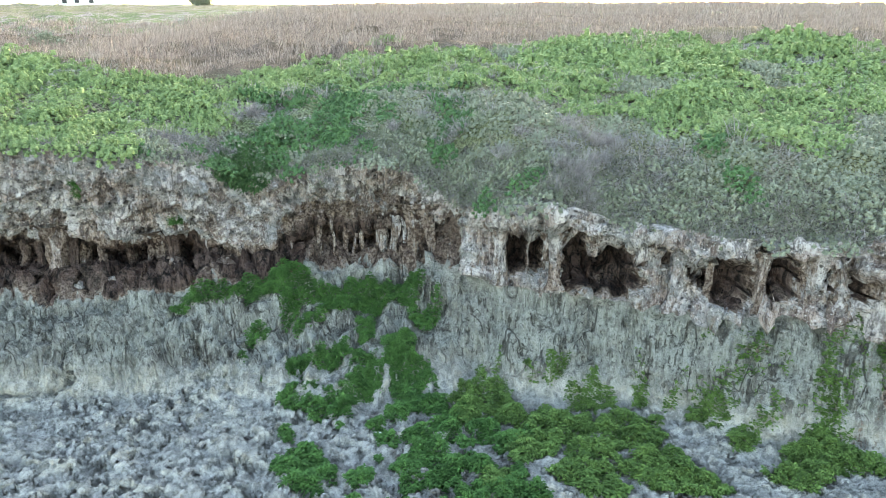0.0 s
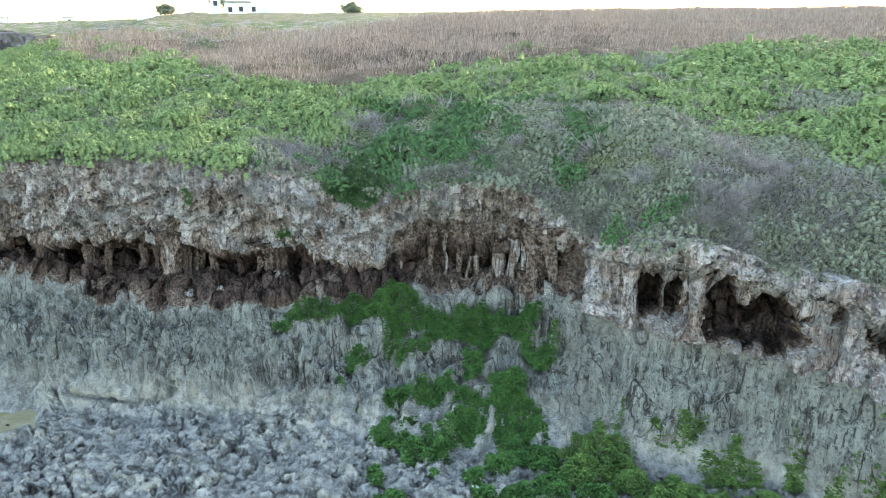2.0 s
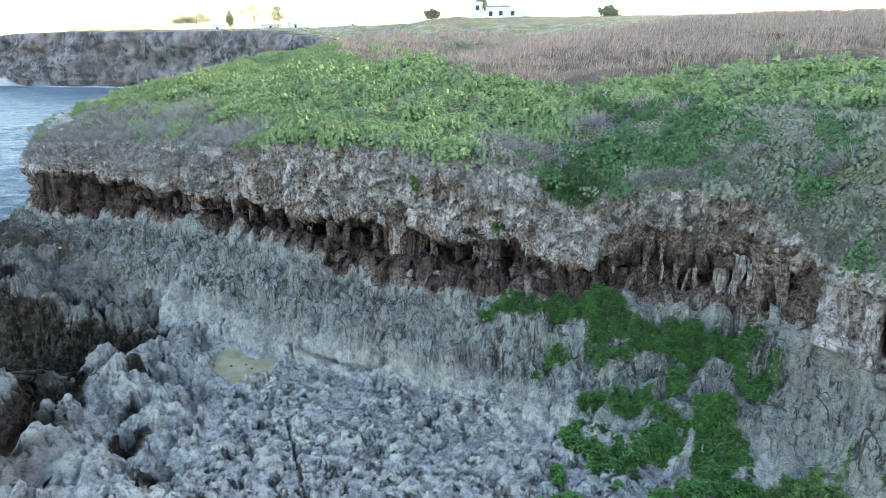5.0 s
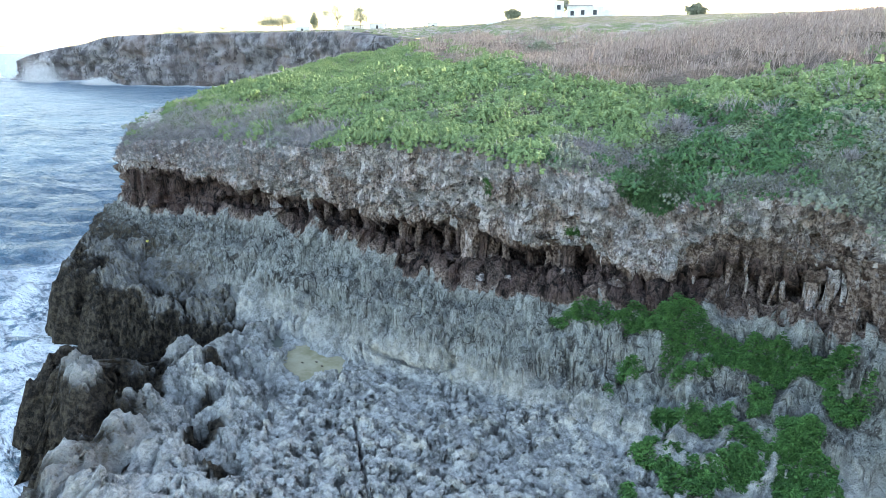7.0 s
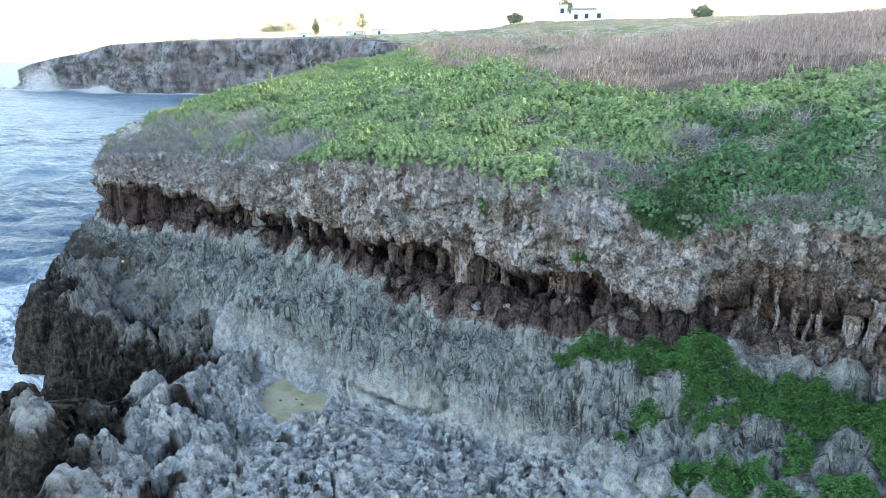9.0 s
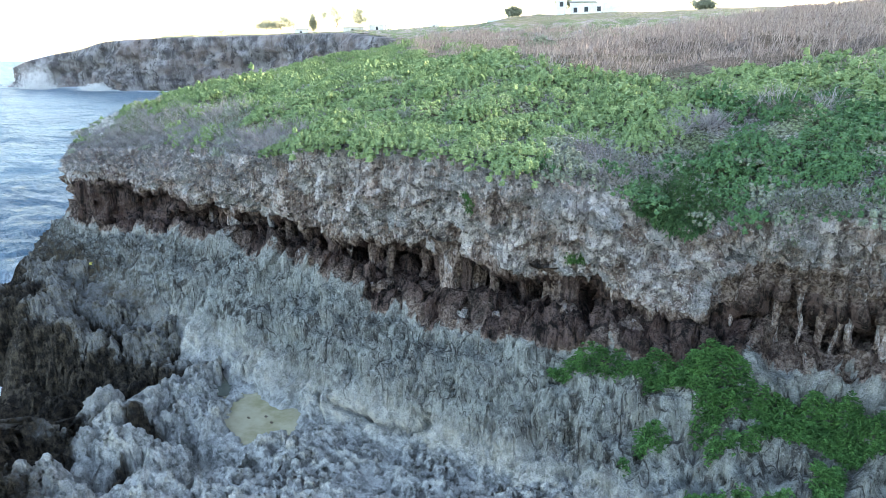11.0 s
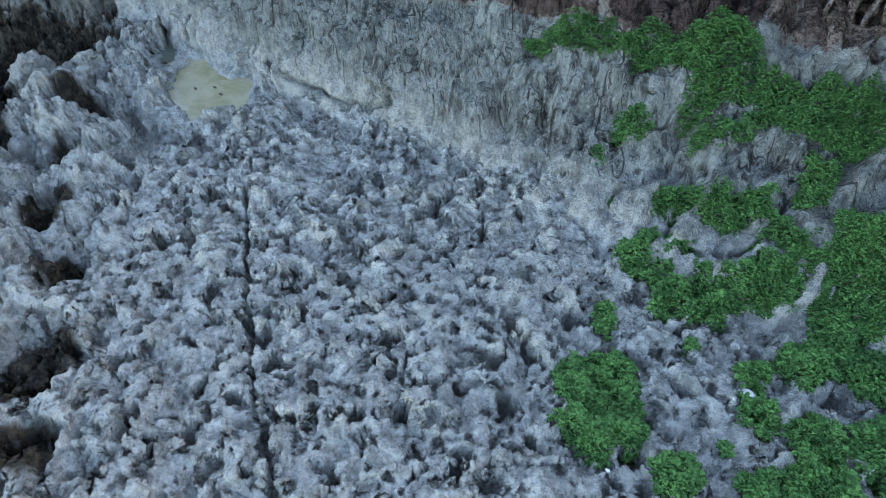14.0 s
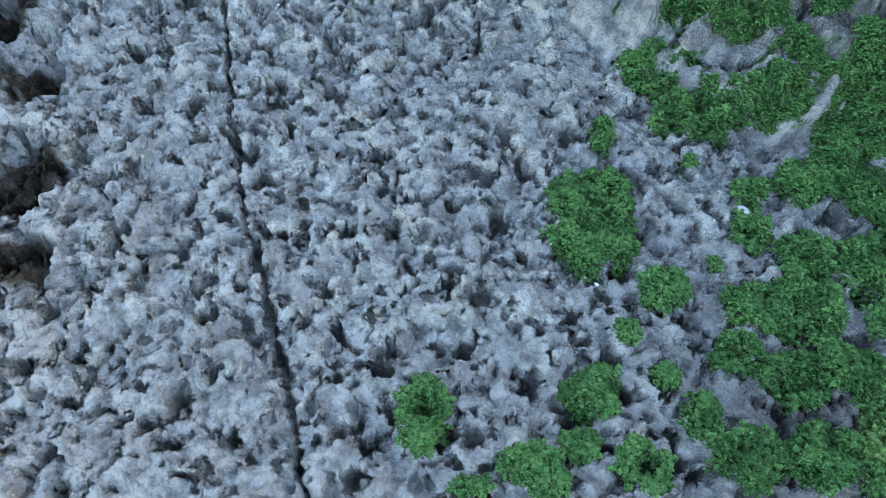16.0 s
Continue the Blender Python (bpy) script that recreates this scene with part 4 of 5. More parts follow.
for cloud in (sp.reshape(-1, 3), CLIFF_POS[:, :ends[4]].reshape(-1, 3)):
    ci, cj = ((cloud[:, 0] - RX0) / CELL).astype(int), ((cloud[:, 1] - RY0) / CELL).astype(int)
    ok = (ci >= 0) & (ci < 670) & (cj >= 0) & (cj < 340)
    np.maximum.at(top_z, (ci[ok], cj[ok]), cloud[ok, 2])
for _ in range(6):
    grown = top_z.copy()
    for sx, sy in ((1, 0), (-1, 0), (0, 1), (0, -1)):
        grown = np.maximum(grown, np.roll(top_z, (sx, sy), (0, 1)))
    top_z = np.where(top_z < -50, grown, top_z)
for _ in range(5):  # leaves bridge the pits
    top_z = 0.5 * top_z + 0.125 * sum(np.roll(top_z, sh, (0, 1)) for sh in ((1, 0), (-1, 0), (0, 1), (0, -1)))
    top_z = np.maximum(top_z, -5)


def rock_top(x, y):
    return top_z[np.clip(((x - RX0) / CELL).astype(int), 0, 669), np.clip(((y - RY0) / CELL).astype(int), 0, 339)]


# ---- leaves ----
def unit(v_):
    return v_ / (np.linalg.norm(v_, axis=-1, keepdims=True) + 1e-9)


def leaves(base, way, up, length, width, droop=0.25):
    """Pointed leaves, four corners each: base, two sides and tip."""
    side = unit(np.cross(way, up))
    l, w = np.asarray(length)[..., None], np.asarray(width)[..., None]
    lift = unit(np.cross(side, way))
    mid = base + way * l * 0.55 + lift * l * 0.06
    tip = base + way * l - np.array([0, 0, 1.0]) * l * droop
    v_ = np.stack([base, mid - side * w * 0.5, tip, mid + side * w * 0.5], -2).reshape(-1, 3)
    return v_, np.arange(len(v_)).reshape(-1, 4)


def some_ways(n, r, tilt=0.6):
    """Directions round upright, tilted outward."""
    a, s = r.uniform(0, 2 * np.pi, n), r.uniform(0.25, 1.25, n) * tilt * 1.6
    return unit(np.stack([np.cos(a) * s, np.sin(a) * s, r.uniform(0.25, 1.0, n)], -1))


def twigs(base, way, length, width, r):
    side = unit(np.cross(way, r.normal(size=base.shape)))
    l, w = np.asarray(length)[:, None], np.asarray(width)[:, None]
    kink = base + way * l * 0.5 + r.normal(size=base.shape) * l * 0.08
    tip = base + way * l + r.normal(size=base.shape) * l * 0.12
    v_ = np.stack([base - side * w, kink - side * w * 0.7, tip, kink + side * w * 0.7], 1).reshape(-1, 3)
    return v_, np.arange(len(v_)).reshape(-1, 4)


BARK = leaf_material("brown_stem", (0.09, 0.07, 0.05), (0.18, 0.14, 0.10), None, 0.9, 0.1)


def plant_patch(x, y, rx, ry, angle, label, density=430, height=0.55, leaf=0.19, leaf_mat=None, rough=0.5):
    """A low mat of leaves that follows the rock under it."""
    n = int(density * rx * ry * 3.14 * 1.5) + 40
    r = np.random.default_rng(int((x + 90) * 131 + y * 17))
    q = r.uniform(-1.3, 1.3, (n * 2, 2))
    c, s = math.cos(radians(angle)), math.sin(radians(angle))
    px, py = x + q[:, 0] * rx * c - q[:, 1] * ry * s, y + q[:, 0] * rx * s + q[:, 1] * ry * c
    rag = np.hypot(q[:, 0], q[:, 1]) + rough * fbm(px * 0.95, py * 0.95, 0 * px, 4, 171, 0.6)
    ok = rag < 0.97
    px, py, rag = px[ok], py[ok], rag[ok]
    size = min(1.0, 0.35 + 0.55 * math.sqrt(rx * ry))
    dome = np.sqrt(np.clip(1.1 - rag**2, 0.04, 1)) * (0.15 + 1.45 * scatter(px * 1.9 + 0.3 * vnoise(px * 3, py * 3, 0 * px, 175), py * 1.9, 173, knob) + 0.3 * fbm(px * 1.1, py * 1.1, 0 * px, 3, 173))
    depth = r.uniform(0, 1, len(px)) ** 3
    pz = rock_top(px, py) + 0.03 + height * size * np.clip(dome, 0.05, 1.6) * (1 - 0.8 * depth)
    base = np.stack([px, py, pz], -1)
    way = some_ways(len(px), r, 1.0)
    way[:, 2] = r.uniform(-0.1, 0.5, len(px))
    v_, q_ = leaves(base, unit(way), np.array([0, 0, 1.0]), leaf * r.uniform(0.7, 1.35, len(px)), leaf * 0.72 * r.uniform(0.7, 1.2, len(px)))
    ob = tagged(new("groundcover_plant"), label, "plant", "groundcover on the rocks")
    ob.location = (x, y, float(rock_top(np.array([x]), np.array([y]))[0]))
    here = np.array(ob.location)
    part("leaves", build_mesh("leaves", v_ - here, q_, leaf_mat or LEAF_LOW, smooth_faces=False), ob)["kind"] = "stuff"
    k = min(26, 6 + int(12 * rx * ry))
    pick = r.integers(0, len(px), k)
    foot = np.stack([px[pick], py[pick], rock_top(px[pick], py[pick]) - 0.04], -1)
    v_, q_ = twigs(foot, some_ways(k, r, 0.4), r.uniform(0.15, 0.32, k) * size, np.full(k, 0.012), r)
    part("stem", build_mesh("stem", v_ - here, q_, BARK, smooth_faces=False), ob, "thin brown stem")["kind"] = "stuff"
    return ob


LEDGE = [(-12.6, 35.9, 2.1, 0.32, 13), (-10.3, 36.5, 1.7, 0.5, 15), (-8.3, 36.9, 1.8, 0.8, 15), (-5.7, 37.6, 2.1, 0.8, 15), (-3.2, 37.8, 1.9, 0.7, 5), (-1.6, 37.8, 0.5, 0.4, 0)]
SLOPE = [(-8.55, 36, 0.8, 0.4, 14), (-7, 35.8, 1.2, 0.65, 15), (-4.2, 35.7, 1.1, 0.85, 15), (-5.65, 34.3, 1.1, 0.5, 20), (-7.8, 33.5, 0.65, 0.55, 15), (-9.9, 34.9, 0.7, 0.35, 15), (-1.9, 37.5, 0.5, 0.65, 10), (-9.6, 32.9, 0.28, 0.22, 0), (-10.6, 33.8, 0.25, 0.2, 0), (-2.7, 34.9, 1.4, 0.9, 15), (-1.1, 36.4, 0.9, 0.8, 10)]
SHELF_A = [(-7.4, 31.8, 1.05, 0.75), (-5.1, 31.8, 1.7, 0.8), (-3.8, 32.8, 0.9, 0.8), (-2.1, 32.8, 0.85, 0.85), (-3.0, 34.7, 0.9, 0.95), (-7.6, 33.6, 0.6, 0.45), (-5.9, 34.4, 0.9, 0.4), (-6.5, 27, 0.85, 1.1), (-6, 25.5, 0.75, 0.85), (-5.3, 26.4, 0.5, 0.7), (-7.4, 28.9, 0.25, 0.45), (-3.7, 25.8, 0.5, 0.7), (-3.7, 24.2, 0.28, 0.32), (-3.2, 29.7, 0.36, 0.3), (-2.3, 30.8, 0.5, 0.6), (-2.6, 28.8, 0.6, 0.45), (-1.35, 29.1, 0.55, 0.6), (-1.3, 26.7, 0.85, 0.8)]
SHELF_B = [(-0.3, 27.5, 0.6, 1.0), (-5, 29.6, 0.22, 0.17), (-2.9, 27.3, 0.18, 0.2), (-2.3, 23.8, 0.36, 0.35), (-1.2, 25.3, 0.6, 0.55), (0.3, 25.7, 0.95, 0.6), (-1.3, 23.4, 0.45, 0.6), (0.1, 23.3, 0.75, 0.7), (1.3, 24.3, 0.9, 0.7), (-1.8, 21.6, 0.6, 0.5), (1.0, 26.8, 0.5, 0.5), (-6.4, 19.5, 0.7, 0.8), (-3.9, 20.1, 0.75, 0.5), (-3.2, 20.1, 0.42, 0.3), (-4.4, 19, 0.48, 0.2), (-3.75, 22.5, 0.65, 0.5), (-3.3, 22.2, 0.5, 0.4), (-3.05, 21.3, 0.34, 0.3), (0.2, 28.9, 0.75, 0.85)]
SHELF_C = [(-4.4, 33.6, 0.8, 0.7), (-2.4, 34.0, 0.9, 0.8), (-1.2, 33.4, 0.8, 0.9), (-0.8, 31.6, 0.8, 0.9), (-1.6, 31.2, 0.4, 0.5), (0.4, 30.6, 0.9, 0.9), (0.9, 28.2, 0.7, 0.8), (1.6, 26.0, 0.8, 0.8), (1.9, 29.4, 0.9, 0.9), (3.4, 28.4, 1.0, 1.0), (3.0, 24.6, 1.0, 1.0)]
EAST = [(4.6, 32.8, 0.35, 0.3), (6.3, 32.6, 0.35, 0.3), (5.6, 32.5, 0.35, 0.3), (7.9, 32.4, 0.3, 0.2), (7.2, 31.6, 1.2, 0.55), (8.7, 29, 1.9, 1.6), (13.4, 29.7, 0.8, 0.6), (15.4, 29, 1, 0.9), (14.3, 30, 0.5, 0.3), (11.4, 30.5, 0.5, 0.25), (17.6, 28.5, 0.42, 0.2), (9.9, 31.4, 0.25, 0.4), (17, 27.3, 1.5, 0.75), (14, 28.3, 0.8, 0.55), (18.5, 28.6, 1.3, 0.6), (15.5, 25.7, 1.3, 1.1), (9.5, 26.3, 1.6, 1.6), (5.8, 25.8, 1.4, 0.9), (5.1, 29.7, 1.65, 1.6), (2.2, 31.7, 1.6, 1.6), (19.6, 28.4, 0.7, 0.4)]
EAST += [(3.4, 31.0, 1.5, 0.8), (1.2, 30.6, 1.2, 0.9), (4.0, 27.6, 1.2, 1.0), (6.6, 27.4, 1.0, 0.9), (11.0, 25.4, 1.2, 0.8), (16.6, 27.2, 1.6, 0.8), (18.3, 26.2, 1.2, 0.6), (12.4, 30.0, 0.6, 0.35), (13.0, 31.0, 0.35, 0.3), (2.4, 25.2, 0.9, 0.8), (6.6, 24.8, 1.0, 0.7), (20.8, 28.7, 1.3, 0.5), (21.6, 28.4, 1.2, 0.4)]
for row in LEDGE:
    plant_patch(*row, "dense dark green leafy mat along the rock ledge", height=0.36, rough=0.22)
for x, y, rx, ry, turned in SLOPE:
    plant_patch(x, y, 0.82 * rx, 0.82 * ry, turned, "dark green leafy mat on the sloping rock wall", rough=0.6)
for row in SHELF_A + SHELF_B + SHELF_C:
    # mats in the dim corner get the darkened copy of the leaf
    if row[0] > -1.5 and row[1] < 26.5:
        plant_patch(*row, 40, "deep dark green leafy mat over dark damp rock", leaf_mat=LEAF_DIM)
    else:
        plant_patch(*row, 40, "fresh green leafy mat over pitted grey rock" if row[2] > 0.4 else "small green leafy tuft on pitted grey rock")
for row in EAST:
    plant_patch(*row, 0, "green leafy mat at the foot of the cliff" if row[2] > 0.6 else "small green tuft on the cliff wall", rough=0.3, leaf_mat=LEAF_EAST)


# ---- shrubs on the land ----
def shrub_leaves(r, clumps, per, radius, height, leaf, wide=0.62):
    """A cushion of rosettes: evenly set over a dome, each a small ragged tuft ringed with leaves."""
    i = np.arange(clumps)
    u, a = np.sqrt((i + 0.5) / clumps), i * 2.39996 + r.uniform(0, 6.3)
    lumpy = 1 + 0.2 * np.sin(a * 3 + r.uniform(0, 6)) + 0.12 * np.sin(a * 5 + r.uniform(0, 6))
    size = radius * 0.92 / math.sqrt(clumps) * r.uniform(0.75, 1.3, clumps)
    x = u * np.cos(a) * radius * lumpy + r.normal(0, 0.3, clumps) * size
    y = u * np.sin(a) * radius * lumpy + r.normal(0, 0.3, clumps) * size
    z = height * (np.clip(1 - u**2.6, 0, 1) ** 0.6 - 0.25) + r.normal(0, 0.45, clumps) * size
    lean_ = np.stack([x / radius, y / radius, 0 * x + 1.0], -1)
    lean_ = unit(lean_)
    # the tuft's dark core
    turn_ = np.arange(4) * np.pi / 2 + r.uniform(0, 1.5, (clumps, 1, 1))
    wild = r.uniform(0.7, 1.15, (clumps, 2, 4)) * size[:, None, None] * np.array([0.5, 0.95])[:, None]
    drop = np.array([0.6, -0.4])[:, None] * size[:, None, None] + 0 * wild
    core = np.stack([x[:, None, None] + wild * np.cos(turn_), y[:, None, None] + wild * np.sin(turn_), z[:, None, None] + drop], -1)
    k = np.arange(4)
    q1 = np.stack([k, k + 4, (k + 1) % 4 + 4, (k + 1) % 4], -1)
    q1 = np.concatenate([q1, [[0, 1, 2, 3]]])[:, ::-1]
    quads_ = (q1[None] + 8 * np.arange(clumps)[:, None, None]).reshape(-1, 4)
    # its leaves, spreading up and out
    n = clumps * per
    b = np.repeat(a, per) + np.tile(np.arange(per) * 2.39996, clumps) + r.normal(0, 0.3, n)
    rise = np.tile(np.linspace(-0.05, 0.75, per), clumps) + r.normal(0, 0.12, n)
    way = unit(np.stack([np.cos(b), np.sin(b), rise], -1) + 0.5 * (np.repeat(lean_, per, 0) - np.array([0, 0, 1.0])))
    s = np.repeat(size, per)[:, None]
    base = np.repeat(np.stack([x, y, z], -1), per, 0) + way * s * 0.3 + np.array([0, 0, 0.35]) * s
    side = np.stack([-np.sin(b), np.cos(b), 0 * b], -1)
    up = unit(np.cross(side, way)) * np.array([1, 1, 1.0])
    return join([(core.reshape(-1, 3), quads_), leaves(base, way, -up, s[:, 0] * leaf * 0.85 * r.uniform(0.75, 1.25, n), s[:, 0] * leaf * wide * r.uniform(0.8, 1.2, n), 0.2)])


def shrub_sticks(r, n, radius, height, thick=0.014):
    a, s = r.uniform(0, 2 * np.pi, n), r.uniform(0.1, 1, n)
    base = np.stack([np.cos(a) * s * radius * 0.4, np.sin(a) * s * radius * 0.4, 0 * a - 0.05], -1)
    way = unit(np.stack([np.cos(a) * s, np.sin(a) * s, 0 * a + 0.9], -1))
    return twigs(base, way, r.uniform(0.7, 1.25, n) * height, np.full(n, thick), r)


def join(pieces):
    vs, qs, k = [], [], 0
    for v_, q_ in pieces:
        vs.append(v_), qs.append(q_ + k)
        k += len(v_)
    return np.concatenate(vs), np.concatenate(qs)


def shrub_kind(name, label, leaf_mat, seed, rosettes, per, radius, height, leaf, sticks):
    r = np.random.default_rng(seed)
    ob = tagged(new(name), label, "shrub", "shrubs on the cliff top")
    if rosettes:
        part("crown", build_mesh("crown", *shrub_leaves(r, rosettes, per, radius, height, leaf), leaf_mat, smooth_faces=False), ob)["kind"] = "stuff"
    if rosettes:
        part("stem", build_mesh("stem", *shrub_sticks(r, sticks, radius, height * 0.9), TWIG, smooth_faces=False), ob, "dry grey stem")["kind"] = "stuff"
    else:
        fine = twigs_bush(r, sticks, radius, height)
        part("crown", build_mesh("crown", *fine, TWIG, smooth_faces=False), ob)["kind"] = "stuff"
    return ob


def twigs_bush(r, n, radius, height):
    main = shrub_sticks(r, n // 4, radius, height * 1.15, 0.022)
    tips = main[0].reshape(-1, 4, 3)[:, 2]
    pick = r.integers(0, len(tips), n)
    root = tips[pick] * r.uniform(0.45, 1.0, (n, 1))
    way = unit(tips[pick] * np.array([1, 1, 1.0]) / height + 0.8 * r.normal(size=(n, 3)))
    return join([main, twigs(root, way, r.uniform(0.12, 0.34, n) * radius * 1.4, np.full(n, 0.009), r)])


KINDS = {
    "bright": [shrub_kind("shrub", "low rounded shrub with bright yellow-green leaves on the cliff top", LEAF_TOP, 300 + k, 52, 5, 0.85 + 0.12 * k, 0.38 + 0.05 * k, 1.1, 10) for k in range(4)],
    "dull": [shrub_kind("shrub", "low shrub with dull grey-green leaves on the slope", LEAF_GREY, 310 + k, 50, 6, 0.7 + 0.1 * k, 0.22 + 0.04 * k, 0.75, 26) for k in range(3)],
    "dry": [shrub_kind("dry_shrub", "leafless dry grey shrub of tangled twigs", TWIG, 320 + k, 0, 0, 0.6 + 0.1 * k, 0.55 + 0.08 * k, 0.1, 330) for k in range(3)],
    "green": [shrub_kind("shrub", "thick deep green leafy shrub at the cliff's rim", LEAF_RIM, 330 + k, 48, 5, 0.8 + 0.1 * k, 0.38 + 0.05 * k, 1.1, 12) for k in range(2)],
}


NAMES = ["bright", "dull", "dry", "green"]


def shrub_sort(x, y, d, f):
    """Which kind of shrub grows at each spot."""
    n = vnoise(x * 0.22, y * 0.22, 0 * x + 0.5, 191)
    bare = np.hypot((x - 9.0) / 3.6, (y - 35.6) / 2.2) < 1
    kind = np.where(f > 0.07, 0, np.where(f < 0.03, 2, 1))
    kind = np.where((x > -10) & (f < 0.12), 2, kind)
    kind = np.where((x > 3) & (n > 0.35), 1, kind)
    d = d + 2.6 * vnoise(x * 0.35, y * 0.35, 0 * x + 0.5, 193) + 1.2 * (f - 0.5)
    kind = np.where((x >= 1.5) & (d < 8 - 0.75 * np.maximum(x - 11, 0)), np.where(bare, np.where(f < 0.85, 2, 1), np.where(f < 0.12, 2, np.where(f < 0.22, 3, 1))), kind)
    kind = np.where((x >= -12) & (x < 1.5) & (d < 8.5), np.where(n + f * 0.6 > 0.55, 2, np.where(f < np.where(x < -4.5, 0.72, 0.22), 3, 1)), kind)
    kind = np.where((x > -16.5) & (x < -12) & (d < 3.5), np.where(f < 0.3, 2, np.where(f < 0.75, 1, 3)), kind)
    west = (x < -33 + 5 * n) & (d < np.where(x > -63, 3.2 + 4.0 * n + np.clip((-36 - x) * 0.2, 0, 3.5), 1.2 + n))
    return np.where(west, np.where(f < 0.72, 2, np.where(f < 0.9, 1, 0)), kind)


r = np.random.default_rng(99)
sx_, sy_ = (a.ravel() for a in np.meshgrid(np.arange(-130, 42, 0.95), np.arange(29, 165, 0.95), indexing="ij"))
sx_, sy_ = sx_ + r.uniform(-0.5, 0.5, len(sx_)), sy_ + r.uniform(-0.5, 0.5, len(sx_))
sd_ = inland(sx_, sy_)
ok = (sd_ > -0.25) & ((sy_ < reed_y(sx_) + r.uniform(-1.5, 2.5, len(sx_)) + 14 * smooth(0.12, 0.3, vnoise(sx_ * 0.13, sy_ * 0.16, 0 * sx_, 208))) | (sx_ < -33 - (sy_ - 58) * 1.15 + r.uniform(-4, 4, len(sx_)))) & ((sd_ < 16) | (r.uniform(0, 1, len(sx_)) > np.where(sd_ < 34, 0.3, 0.6)))
sx_, sy_, sd_ = sx_[ok], sy_[ok], sd_[ok]
kinds = shrub_sort(sx_, sy_, sd_, r.uniform(0, 1, len(sx_)))
e = 0.4
sz_ = land_z(sx_, sy_) - 0.12
slx = (land_z(sx_ + e, sy_) - land_z(sx_ - e, sy_)) / (2 * e)
sly = (land_z(sx_, sy_ + e) - land_z(sx_, sy_ - e)) / (2 * e)
mounds = vnoise(sx_ * 0.45, sy_ * 0.45, 0 * sx_, 203)
made, rest = 0, {name: [] for name in NAMES}
for x, y, z, d, k, gx_, gy_, mo in zip(sx_, sy_, sz_, sd_, kinds, slx, sly, mounds):
    s = r.uniform(0.75, 1.2) * (1 + min(0.008 * max(d - 10, 0), 0.25)) * (1 + 0.2 * mo)
    lean = Vector((0, 0, 1)).rotation_difference(Vector((-gx_ * 0.8, -gy_ * 0.8, 1)).normalized()).to_matrix().to_4x4()
    m = Matrix.Translation((x, y, z)) @ lean @ pose(0, 0, 0, 0, 0, r.uniform(0, 360)) @ Matrix.Diagonal((s, s, s * r.uniform(0.75, 1.25) * (1 + 0.2 * mo), 1))
    kind = NAMES[k]
    if -31 < x < 9 and d < 5.2 and made < 290:
        ob = copy_thing(KINDS[kind][r.integers(len(KINDS[kind]))], m)
        ob.matrix_basis = m
        made += 1
    else:
        rest[kind].append(m)
for kind, obs in KINDS.items():  # the first of each kind stands on the land too
    for k, ob in enumerate(obs):
        x, y = -29.0 + 3.1 * k + {"bright": 0, "dull": 14, "dry": 26, "green": 18}[kind], 0
        y = float(rim_y(x)) + 2.2
        ob.matrix_basis = pose(x, y, float(land_z(np.array([x]), np.array([y]))[0]) - 0.1)


def carpet(name, label, mats, pieces, leaf_mat):
    """Many shrubs as one sheet of growth."""
    vs, qs, k = [], [], 0
    for m in mats:
        v_, q_ = pieces[int(r.integers(len(pieces)))]
        a = np.array(m)
        vs.append(v_ @ a[:3, :3].T + a[:3, 3]), qs.append(q_ + k)
        k += len(v_)
    if vs:
        tagged(new(name, build_mesh(name, np.concatenate(vs), np.concatenate(qs), leaf_mat, smooth_faces=False)), label, "shrubs", kind="stuff")


rr = np.random.default_rng(5)
def split(mats):
    """The shrubs by their distance behind the rim: near, middle, far."""
    tiers = [], [], []
    for m in mats:
        d = float(inland(np.array([m.translation.x]), np.array([m.translation.y]))[0])
        tiers[0 if d < 16 else 1 if d < 34 else 2].append(m)
    return tiers


near_, middle_, far_ = split(rest["bright"])
carpet("shrub_carpet", "carpet of bright green low shrubs on the cliff top", near_, [shrub_leaves(rr, 32, 3, 0.95, 0.40, 1.2) for _ in range(8)], LEAF_TOP)
carpet("inner_shrub_carpet", "carpet of bright green low shrubs behind the first rows", middle_, [shrub_leaves(rr, 15, 3, 1.0, 0.38, 1.2) for _ in range(6)], LEAF_TOP)
carpet("far_shrub_carpet", "carpet of green low shrubs farther inland", far_, [shrub_leaves(rr, 12, 3, 1.1, 0.34, 1.0) for _ in range(6)], LEAF_TOP)
carpet("dull_scrub", "carpet of dull grey-green low scrub on the slope", rest["dull"], [shrub_leaves(rr, 34, 3, 0.95, 0.16, 0.8) for _ in range(6)], LEAF_GREY)
carpet("green_scrub", "scattered deep green low shrubs", rest["green"], [shrub_leaves(rr, 40, 4, 0.85, 0.38, 1.15) for _ in range(4)], LEAF_RIM)
carpet("dry_scrub", "scattered leafless dry grey scrub", rest["dry"], [twigs_bush(rr, 70, 0.75, 0.6) for _ in range(5)], TWIG)


